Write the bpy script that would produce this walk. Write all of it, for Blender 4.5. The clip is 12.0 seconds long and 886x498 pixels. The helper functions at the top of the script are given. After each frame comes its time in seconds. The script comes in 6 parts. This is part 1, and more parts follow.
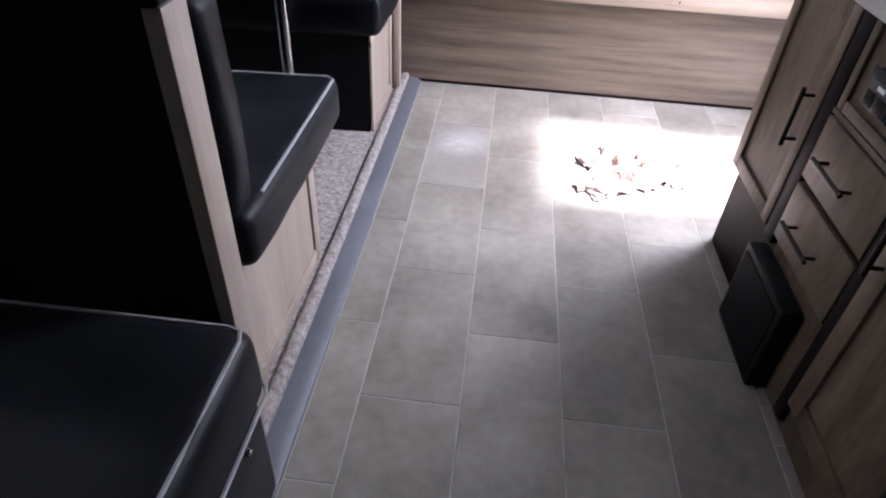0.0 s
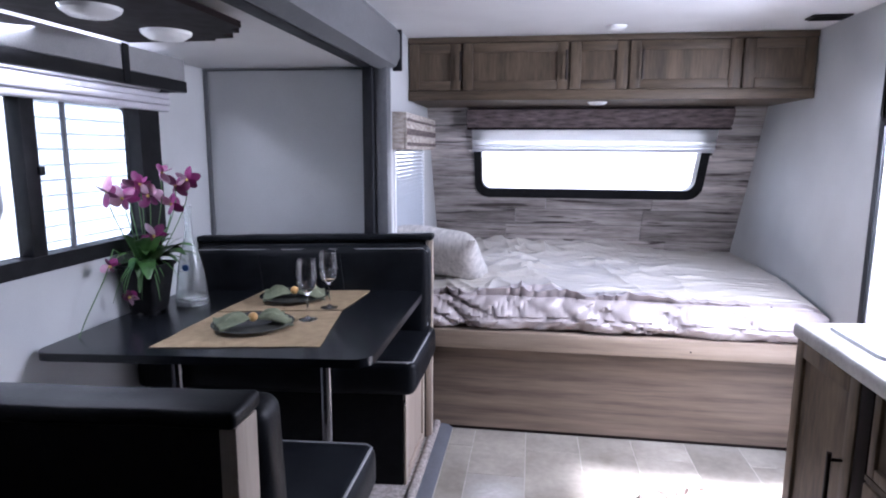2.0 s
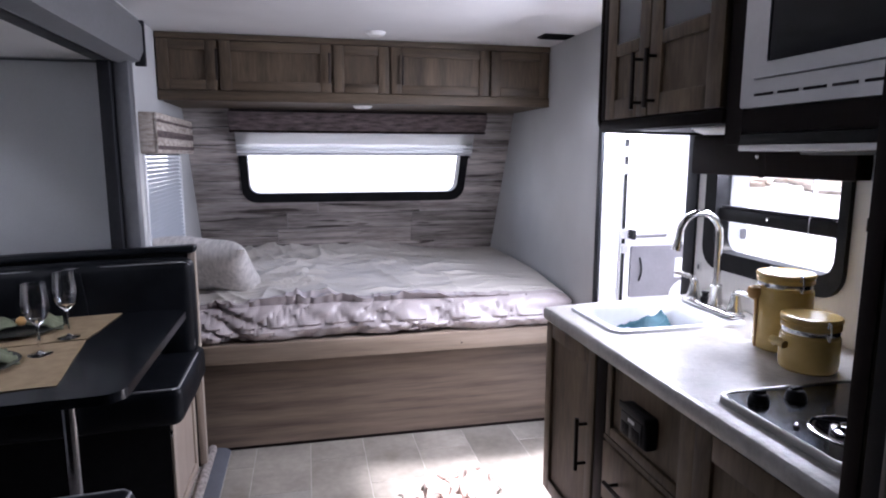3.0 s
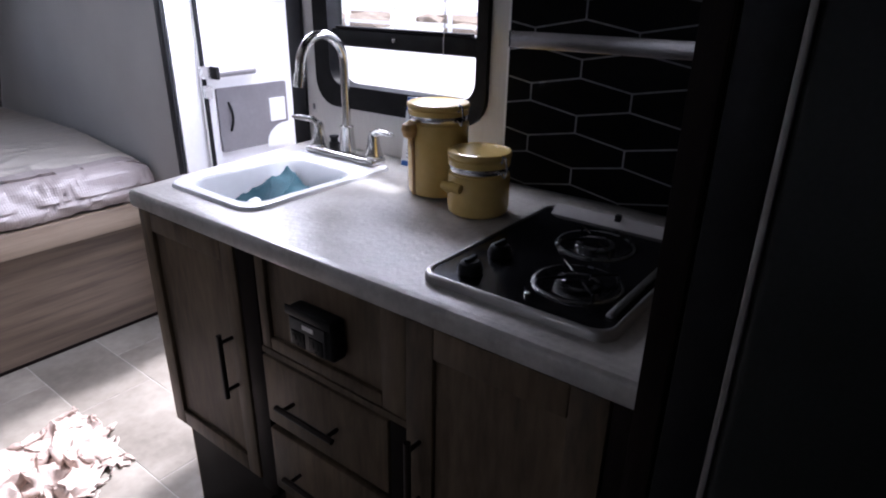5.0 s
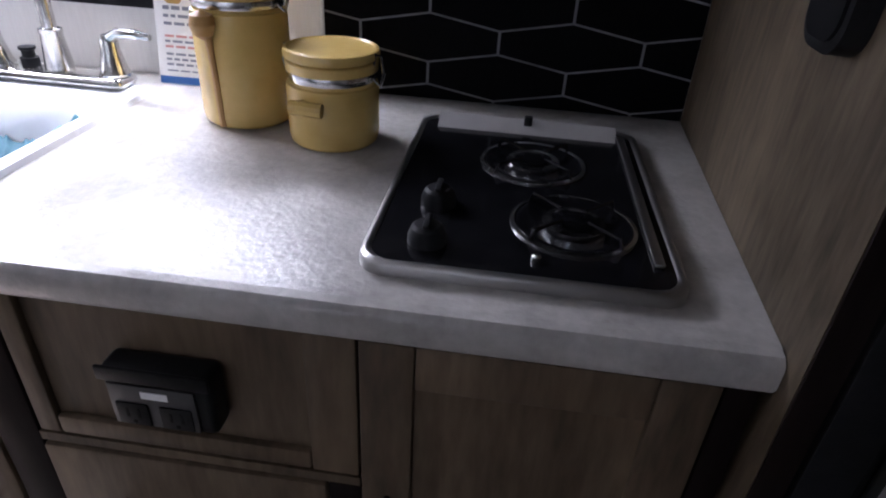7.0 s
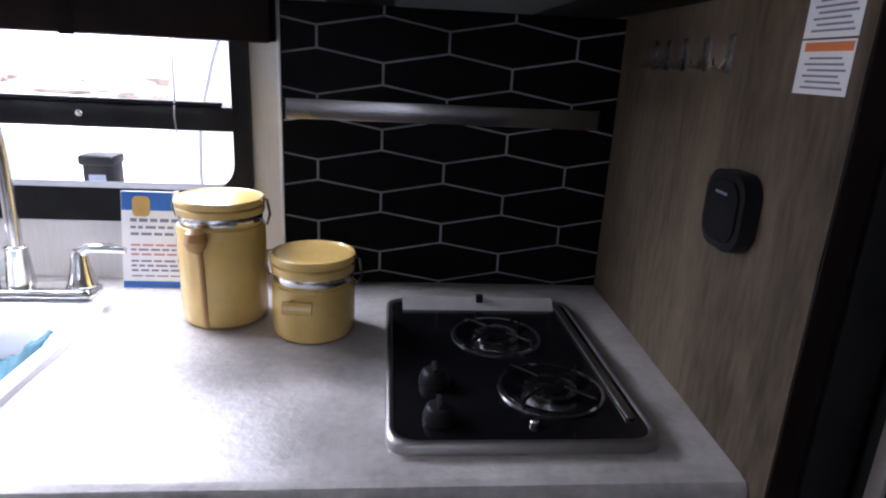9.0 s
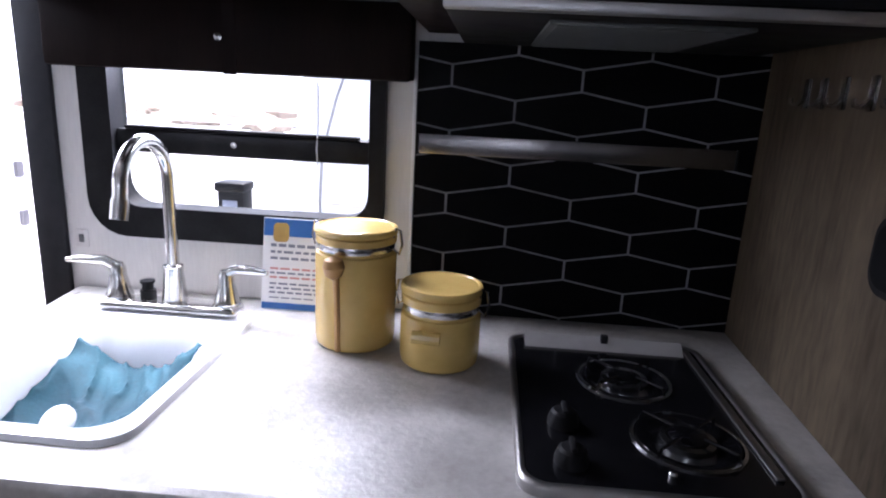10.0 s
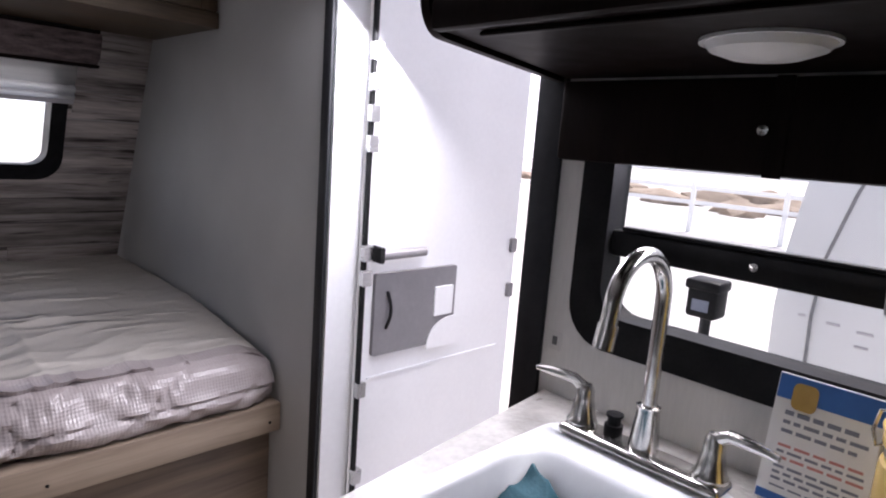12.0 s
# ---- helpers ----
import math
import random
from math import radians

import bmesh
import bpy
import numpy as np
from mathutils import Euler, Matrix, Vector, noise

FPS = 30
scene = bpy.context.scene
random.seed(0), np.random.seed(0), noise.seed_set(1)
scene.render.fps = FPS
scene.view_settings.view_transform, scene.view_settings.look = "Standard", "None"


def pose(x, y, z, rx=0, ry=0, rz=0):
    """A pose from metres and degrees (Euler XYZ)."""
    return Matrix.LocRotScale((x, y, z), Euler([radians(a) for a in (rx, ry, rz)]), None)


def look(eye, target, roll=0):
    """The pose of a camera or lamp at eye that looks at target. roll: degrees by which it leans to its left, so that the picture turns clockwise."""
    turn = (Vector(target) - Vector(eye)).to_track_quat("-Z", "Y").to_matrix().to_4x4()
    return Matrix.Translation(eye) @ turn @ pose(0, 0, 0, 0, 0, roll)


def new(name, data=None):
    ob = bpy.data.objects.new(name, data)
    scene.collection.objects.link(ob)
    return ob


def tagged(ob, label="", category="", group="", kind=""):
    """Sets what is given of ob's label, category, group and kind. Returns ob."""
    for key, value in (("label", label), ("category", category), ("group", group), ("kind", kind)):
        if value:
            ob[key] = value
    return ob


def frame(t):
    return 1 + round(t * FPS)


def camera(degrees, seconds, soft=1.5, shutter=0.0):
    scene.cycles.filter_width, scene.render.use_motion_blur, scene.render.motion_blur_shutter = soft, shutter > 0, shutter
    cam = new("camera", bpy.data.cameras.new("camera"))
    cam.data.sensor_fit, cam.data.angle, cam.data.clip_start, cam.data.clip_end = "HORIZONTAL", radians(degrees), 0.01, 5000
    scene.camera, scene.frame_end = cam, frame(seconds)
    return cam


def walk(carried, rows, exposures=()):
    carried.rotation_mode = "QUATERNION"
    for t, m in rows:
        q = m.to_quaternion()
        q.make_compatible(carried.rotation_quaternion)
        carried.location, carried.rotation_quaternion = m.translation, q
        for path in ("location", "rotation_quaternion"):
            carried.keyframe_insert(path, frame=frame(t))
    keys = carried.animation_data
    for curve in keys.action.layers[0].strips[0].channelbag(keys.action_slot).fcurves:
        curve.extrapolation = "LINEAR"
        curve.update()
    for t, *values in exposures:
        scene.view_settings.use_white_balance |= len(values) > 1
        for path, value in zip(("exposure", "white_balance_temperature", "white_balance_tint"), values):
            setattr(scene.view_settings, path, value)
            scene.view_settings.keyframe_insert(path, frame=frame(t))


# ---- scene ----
cam = camera(71.8, 12.0, soft=2.0)
EXPOSURES = [(t, stops, kelvin, 23) for t, stops, kelvin in ((0, 2.6, 5850), (0.6, 2.5, 5800), (1.0, 2.6, 5600), (1.5, 2.35, 5600), (2.5, 1.95, 5650), (3.0, 1.52, 5900), (3.7, 1.03, 5900), (5.3, 0.75, 5900), (6.0, 1.15, 5950), (6.5, 1.5, 5900), (7.7, 1.95, 5850), (9.5, 2.0, 5850), (10.5, 1.45, 5800), (11.3, 1.1, 6150), (12, 0.38, 6400))]
PATH = [
    (0, (-0.758, -1.791, 1.252), (-0.882, -0.23, 0.007), 3.2),
    (0.5, (-0.778, -1.8, 1.274), (-0.954, -0.194, 0.096), 3.4),
    (1, (-0.778, -1.824, 1.337), (-1.061, -0.002, 0.562), 1.0),
    (1.5, (-0.775, -1.838, 1.393), (-1.118, 0.077, 0.93), 0.2),
    (2, (-0.77, -1.84, 1.41), (-1.054, 0.114, 1.09), 0.3),
    (2.5, (-0.764, -1.832, 1.411), (-0.838, 0.145, 1.123), 0.3),
    (3, (-0.746, -1.812, 1.411), (-0.319, 0.118, 1.104), 0.1),
    (3.5, (-0.75, -1.772, 1.401), (0.105, -0.006, 1.014), 0.6),
    (3.7, (-0.749, -1.742, 1.386), (0.184, -0.042, 0.897), 0.1),
    (5.5, (-0.569, -1.17, 1.302), (1.021, -0.308, 0.447), 2.8),
    (6, (-0.531, -1.075, 1.254), (1.105, -0.423, 0.306), 4.6),
    (6.5, (-0.435, -0.998, 1.244), (1.239, -0.537, 0.251), 4.9),
    (7, (-0.425, -0.905, 1.249), (1.272, -0.734, 0.204), 3.5),
    (7.5, (-0.475, -0.818, 1.238), (1.296, -0.85, 0.31), 1.9),
    (9.3, (-0.52, -0.761, 1.337), (1.395, -0.933, 0.785), 3.0),
    (9.5, (-0.52, -0.754, 1.337), (1.402, -0.896, 0.8), 3.2),
    (10, (-0.524, -0.718, 1.332), (1.41, -0.59, 0.837), 2.9),
    (10.5, (-0.517, -0.667, 1.347), (1.374, -0.218, 0.876), 2.9),
    (11, (-0.441, -0.598, 1.355), (1.288, 0.316, 0.938), 2.4),
    (11.5, (-0.368, -0.553, 1.371), (1.143, 0.72, 1.062), 3.3),
    (12, (-0.317, -0.541, 1.358), (1.07, 0.86, 1.018), 4.3),
]
walk(cam, [(t, look(eye, target, roll)) for t, eye, target, roll in PATH], EXPOSURES)
SUN_TURN, SUN_UP = 1.0, 58.0

# ---- world, sun, exposure ----
world = bpy.data.worlds.new("sky")
scene.world = world
world.use_nodes = True
sky_nodes = world.node_tree
sky = sky_nodes.nodes.new("ShaderNodeTexSky")
sky.sky_type = "NISHITA"
sky.sun_disc = False
sky.sun_elevation = radians(SUN_UP)
sky.sun_rotation = radians(90 - SUN_TURN)
sky.dust_density = 4.0
sky_bg = sky_nodes.nodes["Background"]
sky_bg.inputs["Strength"].default_value = 0.15
sky_nodes.links.new(sky.outputs[0], sky_bg.inputs[0])
sun = new("sun", bpy.data.lights.new("sun", "SUN"))
sun.data.energy, sun.data.angle, sun.data.color = 5.0, radians(5), (1.0, 0.97, 0.93)
sun.matrix_world = look((math.cos(radians(SUN_UP)) * math.cos(radians(SUN_TURN)) * 20, math.cos(radians(SUN_UP)) * math.sin(radians(SUN_TURN)) * 20, math.sin(radians(SUN_UP)) * 20), (0, 0, 0))



def opening_light(name, place, target, width, height, watts):
    """An area lamp added near an opening, in place of the sky's light there."""
    lamp = new(name, bpy.data.lights.new(name, "AREA"))
    lamp.data.shape, lamp.data.size, lamp.data.size_y, lamp.data.energy = "RECTANGLE", width, height, watts
    lamp.data.color = (0.94, 0.97, 1.0)
    lamp.matrix_world = look(place, target)


# Added fill lamps: high in the doorway, and hidden behind two window valances.
opening_light("door_sky_fill", (0.655, 0.49, 1.66), (-0.5, 0.5, 0.15), 0.6, 0.4, 13.0)
opening_light("slide_window_fill", (-2.3, 0.0, 1.735), (-1.9, 0.1, 0.9), 1.1, 0.1, 3.8)
opening_light("kitchen_window_fill", (0.61, -0.24, 1.375), (0.3, -0.24, 0.9), 0.5, 0.05, 2.4)


# ---- materials ----
def shade(name, dark, light, scale=6.0, rough=0.5, metal=0.0, bump=0.0, stretch=(1, 1, 1), fine=60.0, fine_bump=0.0, spread=0.0, rough_spread=0.12, detail=6.0, specular=0.5):
    """A surface that varies between two colours in large stains and fine grain."""
    m = bpy.data.materials.new(name)
    m.use_nodes = True
    n, link = m.node_tree.nodes, m.node_tree.links.new
    out = n["Principled BSDF"]
    out.inputs["Roughness"].default_value, out.inputs["Metallic"].default_value = rough, metal
    out.inputs["Specular IOR Level"].default_value = specular
    where, place = n.new("ShaderNodeTexCoord"), n.new("ShaderNodeMapping")
    place.inputs["Scale"].default_value = stretch
    link(where.outputs["Object"], place.inputs[0])
    info = n.new("ShaderNodeObjectInfo")
    shift = n.new("ShaderNodeVectorMath")
    shift.operation = "MULTIPLY_ADD"
    link(info.outputs["Random"], shift.inputs[0])
    shift.inputs[1].default_value = (13.0, 17.0, 19.0) if spread else (0, 0, 0)
    link(place.outputs[0], shift.inputs[2])
    broad, grain = n.new("ShaderNodeTexNoise"), n.new("ShaderNodeTexNoise")
    broad.inputs["Scale"].default_value, broad.inputs["Detail"].default_value = scale, detail
    grain.inputs["Scale"].default_value, grain.inputs["Detail"].default_value = fine, 4
    link(shift.outputs[0], broad.inputs["Vector"]), link(shift.outputs[0], grain.inputs["Vector"])
    mixed = n.new("ShaderNodeMix")
    mixed.inputs[0].default_value = 0.3
    link(broad.outputs[0], mixed.inputs[2]), link(grain.outputs[0], mixed.inputs[3])
    level = n.new("ShaderNodeMapRange")
    level.inputs[1].default_value, level.inputs[2].default_value = 0.32, 0.68
    link(mixed.outputs[0], level.inputs[0])
    ramp = n.new("ShaderNodeMix")
    ramp.data_type = "RGBA"
    ramp.inputs[6].default_value, ramp.inputs[7].default_value = (*dark, 1), (*light, 1)
    link(level.outputs[0], ramp.inputs[0])
    colour = ramp.outputs[2]
    if spread:
        hue = n.new("ShaderNodeHueSaturation")
        amount = n.new("ShaderNodeMapRange")
        amount.inputs[3].default_value, amount.inputs[4].default_value = 1 - spread, 1 + spread
        link(info.outputs["Random"], amount.inputs[0])
        link(amount.outputs[0], hue.inputs["Value"]), link(colour, hue.inputs["Color"])
        colour = hue.outputs[0]
    link(colour, out.inputs["Base Color"])
    gloss = n.new("ShaderNodeMapRange")
    gloss.inputs[3].default_value, gloss.inputs[4].default_value = max(rough - rough_spread, 0.03), min(rough + rough_spread, 1)
    link(broad.outputs[0], gloss.inputs[0]), link(gloss.outputs[0], out.inputs["Roughness"])
    last = None
    for amount, tex, reach in ((bump, broad, 0.01), (fine_bump, grain, 0.002)):
        if amount:
            relief = n.new("ShaderNodeBump")
            relief.inputs["Strength"].default_value, relief.inputs["Distance"].default_value = amount, reach
            link(tex.outputs[0], relief.inputs["Height"])
            if last:
                link(last.outputs[0], relief.inputs["Normal"])
            last = relief
    if last:
        link(last.outputs[0], out.inputs["Normal"])
    return m


def glass(name, colour=(1, 1, 1), rough=0.0, ior=1.45):
    m = bpy.data.materials.new(name)
    m.use_nodes = True
    out = m.node_tree.nodes["Principled BSDF"]
    out.inputs["Base Color"].default_value = (*colour, 1)
    out.inputs["Transmission Weight"].default_value, out.inputs["Roughness"].default_value, out.inputs["IOR"].default_value = 1, rough, ior
    return m


WOOD = shade("weathered wood laminate", (0.052, 0.036, 0.021), (0.19, 0.136, 0.085), 3, 0.55, stretch=(3.2, 3.2, 0.6), fine=24, fine_bump=0.25, spread=0.07, specular=0.3)
WOOD_FLAT = shade("weathered wood laminate along", (0.085, 0.061, 0.044), (0.245, 0.184, 0.138), 3, 0.45, stretch=(0.45, 8, 8), fine=14, fine_bump=0.2, spread=0.07)
WOOD_OVER = shade("weathered wood cupboard laminate", (0.042, 0.03, 0.0195), (0.138, 0.101, 0.067), 3, 0.55, stretch=(5, 5, 0.55), fine=24, fine_bump=0.25, spread=0.07, specular=0.3)
WOOD_ALONG = shade("weathered wood laminate rails", (0.042, 0.03, 0.0195), (0.138, 0.101, 0.067), 3, 0.55, stretch=(0.6, 7, 7), fine=20, fine_bump=0.25, spread=0.07, specular=0.3)
WOOD_PANEL = shade("grey oak side panel", (0.024, 0.017, 0.009), (0.2, 0.152, 0.1), 2.4, 0.55, stretch=(3, 3, 0.6), fine=30, fine_bump=0.25, specular=0.3)
WOOD_DARK = shade("dark wood edge", (0.007, 0.0045, 0.0045), (0.015, 0.01, 0.009), 5, 0.5, stretch=(4, 4, 0.6), specular=0.06)
WOOD_PALE = shade("pale pine rail", (0.21, 0.16, 0.118), (0.37, 0.295, 0.225), 3, 0.5, stretch=(0.5, 8, 8), fine=20, fine_bump=0.2)
PLANK = shade("whitewashed plank", (0.11, 0.09, 0.084), (0.66, 0.6, 0.57), 2.4, 0.6, stretch=(0.8, 10, 10), fine=16, fine_bump=0.3, spread=0.34, detail=9)


def streaked(m, dark, stretch, scale, low, high):
    """Adds dark worn streaks and checks along the grain."""
    n, link = m.node_tree.nodes, m.node_tree.links.new
    out = n["Principled BSDF"]
    where, place, info, shift = n.new("ShaderNodeTexCoord"), n.new("ShaderNodeMapping"), n.new("ShaderNodeObjectInfo"), n.new("ShaderNodeVectorMath")
    tex, level, mixed = n.new("ShaderNodeTexNoise"), n.new("ShaderNodeMapRange"), n.new("ShaderNodeMix")
    place.inputs["Scale"].default_value = stretch
    shift.operation, mixed.data_type = "MULTIPLY_ADD", "RGBA"
    shift.inputs[1].default_value = (7.0, 11.0, 23.0)
    tex.inputs["Scale"].default_value, tex.inputs["Detail"].default_value, tex.inputs["Distortion"].default_value = scale, 6.0, 0.35
    level.inputs[1].default_value, level.inputs[2].default_value = low, high
    link(where.outputs["Object"], place.inputs[0]), link(info.outputs["Random"], shift.inputs[0]), link(place.outputs[0], shift.inputs[2])
    link(shift.outputs[0], tex.inputs["Vector"]), link(tex.outputs[0], level.inputs[0]), link(level.outputs[0], mixed.inputs[0])
    link(out.inputs["Base Color"].links[0].from_socket, mixed.inputs[6])
    mixed.inputs[7].default_value = (*dark, 1)
    link(mixed.outputs[2], out.inputs["Base Color"])


streaked(PLANK, (0.05, 0.038, 0.034), (1.3, 17, 17), 2.2, 0.57, 0.66)
streaked(WOOD_FLAT, (0.06, 0.042, 0.03), (0.9, 12, 12), 2.0, 0.62, 0.84)
WALL = shade("pale grey wallboard", (0.46, 0.47, 0.475), (0.55, 0.56, 0.56), 3, 0.6, fine=240, fine_bump=0.12)
PAPER = shade("woven pale wallpaper", (0.56, 0.55, 0.54), (0.7, 0.69, 0.67), 4, 0.6, stretch=(1, 1, 0.15), fine=160, fine_bump=0.3)
CEILING = shade("white ceiling board", (0.62, 0.62, 0.62), (0.7, 0.7, 0.7), 4, 0.6, fine=200, fine_bump=0.15)
TILE = shade("grey stone vinyl tile", (0.165, 0.15, 0.127), (0.335, 0.312, 0.272), 4, 0.42, fine=30, bump=0.05, fine_bump=0.15, spread=0.1)
GROUT = shade("pale grout", (0.36, 0.34, 0.31), (0.5, 0.48, 0.44), 20, 0.7)
CARPET = shade("grey brown carpet", (0.14, 0.12, 0.11), (0.42, 0.38, 0.36), 60, 0.95, fine=260, bump=0.8, fine_bump=0.9)
STRIP = shade("slate blue rubber strip", (0.075, 0.081, 0.095), (0.115, 0.122, 0.138), 8, 0.5)
VINYL = shade("black upholstery vinyl", (0.004, 0.0044, 0.0058), (0.01, 0.0115, 0.014), 9, 0.42, fine=220, bump=0.06, fine_bump=0.25, specular=0.12)
PIPING = shade("pale grey piping", (0.2, 0.2, 0.205), (0.29, 0.29, 0.295), 30, 0.55)
BLACK = shade("black plastic", (0.008, 0.008, 0.009), (0.018, 0.018, 0.019), 20, 0.45, fine=200, fine_bump=0.1, specular=0.1)
BLACK_MATT = shade("matt black panel", (0.006, 0.006, 0.007), (0.012, 0.012, 0.013), 20, 0.7, specular=0.1)
TABLE_TOP = shade("charcoal laminate", (0.007, 0.008, 0.0105), (0.011, 0.0125, 0.0155), 4, 0.25, rough_spread=0.04, specular=0.42)
COUNTER = shade("mottled grey stone laminate", (0.3, 0.285, 0.265), (0.52, 0.505, 0.48), 14, 0.33, fine=90, bump=0.08, fine_bump=0.6)
HANDLE = shade("oil rubbed bronze", (0.02, 0.015, 0.013), (0.04, 0.03, 0.026), 20, 0.35, metal=0.7)
CHROME = shade("brushed nickel", (0.55, 0.54, 0.52), (0.72, 0.71, 0.69), 30, 0.22, metal=1.0)
STEEL = shade("brushed steel", (0.5, 0.5, 0.5), (0.58, 0.58, 0.58), 5, 0.27, metal=1.0, stretch=(1, 3, 3), rough_spread=0.05)
SINK = shade("white acrylic", (0.72, 0.74, 0.77), (0.8, 0.82, 0.85), 6, 0.25)
CLOTH = shade("teal dish cloth", (0.006, 0.045, 0.066), (0.013, 0.082, 0.112), 14, 0.8, fine=150, bump=0.4, fine_bump=0.5)
YELLOW = shade("glazed yellow ceramic", (0.57, 0.39, 0.115), (0.68, 0.49, 0.17), 5, 0.22)
SPOON = shade("light wood spoon", (0.4, 0.22, 0.07), (0.5, 0.29, 0.1), 6, 0.5, stretch=(4, 4, 0.6))
HEX = shade("black hexagon tile", (0.0025, 0.0025, 0.003), (0.006, 0.006, 0.007), 9, 0.45, fine=150, fine_bump=0.1, spread=0.15, specular=0.04)
HEX_GROUT = shade("pale tile grout", (0.2, 0.2, 0.21), (0.3, 0.3, 0.31), 30, 0.8)
SHEET = shade("cream bed cover", (0.46, 0.43, 0.39), (0.56, 0.525, 0.48), 4, 0.5, fine=120, bump=0.1, fine_bump=0.2)


def creased(m):
    """Long thin creases of slack satin, over the relief that the cloth has."""
    n, link = m.node_tree.nodes, m.node_tree.links.new
    out = n["Principled BSDF"]
    last = out.inputs["Normal"].links[0].from_socket
    where = n.new("ShaderNodeTexCoord")
    for turn, size, scale, depth in ((24, (0.7, 3.2, 1), 2.2, 0.1), (-17, (0.8, 4.0, 1), 2.6, 0.07), (70, (0.7, 3.0, 1), 2.0, 0.04)):
        place, tex, relief, thin = n.new("ShaderNodeMapping"), n.new("ShaderNodeTexNoise"), n.new("ShaderNodeBump"), n.new("ShaderNodeMath")
        place.inputs["Rotation"].default_value, place.inputs["Scale"].default_value = (0, 0, radians(turn)), size
        tex.noise_type = "RIDGED_MULTIFRACTAL"
        tex.inputs["Scale"].default_value, tex.inputs["Detail"].default_value, tex.inputs["Distortion"].default_value = scale * 1.8, 2.0, 0.5
        thin.operation = "POWER"
        thin.inputs[1].default_value = 2.0
        relief.inputs["Strength"].default_value, relief.inputs["Distance"].default_value = 0.8, depth
        link(where.outputs["Object"], place.inputs[0]), link(place.outputs[0], tex.inputs["Vector"])
        link(tex.outputs[0], thin.inputs[0]), link(thin.outputs[0], relief.inputs["Height"])
        link(last, relief.inputs["Normal"])
        last = relief.outputs[0]
    link(last, out.inputs["Normal"])


creased(SHEET)


def quilted(name, dark, light, cell, depth, rough):
    """Satin cloth stitched in a fine waffle."""
    m = shade(name, dark, light, 6, rough, fine=150, bump=0.15, fine_bump=0.2)
    n, link = m.node_tree.nodes, m.node_tree.links.new
    out, where = n["Principled BSDF"], n.new("ShaderNodeTexCoord")
    total = n.new("ShaderNodeMath")
    total.operation = "ADD"
    for k, axis in enumerate(("X", "Z")):
        wave = n.new("ShaderNodeTexWave")
        wave.wave_type, wave.bands_direction = "BANDS", axis
        wave.inputs["Scale"].default_value, wave.inputs["Distortion"].default_value = 0.314 / cell, 0.6
        link(where.outputs["Object"], wave.inputs["Vector"]), link(wave.outputs["Fac"], total.inputs[k])
    relief = n.new("ShaderNodeBump")
    relief.inputs["Strength"].default_value, relief.inputs["Distance"].default_value = depth, 0.004
    link(total.outputs[0], relief.inputs["Height"])
    link(out.inputs["Normal"].links[0].from_socket, relief.inputs["Normal"])
    link(relief.outputs[0], out.inputs["Normal"])
    return m


MATTRESS = quilted("quilted satin mattress", (0.36, 0.315, 0.31), (0.48, 0.43, 0.425), 0.0085, 0.16, 0.24)
PILLOW = shade("leaf print pillow cotton", (0.36, 0.345, 0.33), (0.68, 0.65, 0.62), 26, 0.8, stretch=(1, 2.5, 1), fine=150, bump=0.1, fine_bump=0.4)
FABRIC = shade("brown woven valance fabric", (0.016, 0.009, 0.011), (0.19, 0.145, 0.14), 16, 0.85, stretch=(0.8, 1.5, 4), fine=150, fine_bump=0.7)
FABRIC_PALE = shade("patterned beige valance", (0.2, 0.16, 0.13), (0.62, 0.57, 0.52), 22, 0.85, stretch=(1, 1, 3), fine=140, fine_bump=0.6)
WHITE = shade("white fibreglass", (0.74, 0.75, 0.76), (0.82, 0.83, 0.84), 3, 0.35)
GREY_PLASTIC = shade("grey screen door plastic", (0.16, 0.155, 0.165), (0.21, 0.205, 0.215), 8, 0.5)
TRIM_GREY = shade("grey slide trim", (0.1, 0.104, 0.112), (0.15, 0.154, 0.162), 8, 0.45)
TRIM_DARK = shade("charcoal trim", (0.012, 0.0125, 0.015), (0.024, 0.025, 0.029), 12, 0.5, specular=0.25)
GREEN = shade("orchid leaf", (0.022, 0.075, 0.014), (0.075, 0.17, 0.045), 8, 0.45)
PETAL = shade("magenta orchid petal", (0.075, 0.002, 0.04), (0.2, 0.007, 0.11), 20, 0.55)
PETAL_PALE = shade("pale pink orchid petal", (0.42, 0.16, 0.3), (0.72, 0.5, 0.6), 16, 0.55)
BURLAP = shade("tan burlap", (0.25, 0.175, 0.095), (0.39, 0.29, 0.17), 30, 0.9, fine=220, bump=0.2, fine_bump=0.8)
PLATE = shade("dark glazed plate", (0.03, 0.03, 0.025), (0.07, 0.07, 0.06), 8, 0.2)
NAPKIN = shade("sage napkin", (0.075, 0.09, 0.052), (0.21, 0.23, 0.145), 14, 0.85, fine=180, fine_bump=0.5)
SHADE_CLOTH = shade("pale grey shade cloth", (0.44, 0.43, 0.46), (0.56, 0.55, 0.58), 6, 0.8, stretch=(1, 1, 8), fine=140, fine_bump=0.3)
VALANCE_GREY = shade("grey valance fabric", (0.2, 0.2, 0.205), (0.28, 0.28, 0.285), 6, 0.85, fine=160, fine_bump=0.4)
MICRO = shade("satin microwave steel", (0.5, 0.5, 0.5), (0.56, 0.56, 0.56), 4, 0.42, metal=1.0, rough_spread=0.02)
BLIND = shade("white shade cloth", (0.78, 0.78, 0.79), (0.9, 0.9, 0.9), 3, 0.7, stretch=(0.6, 6, 16), fine=30)


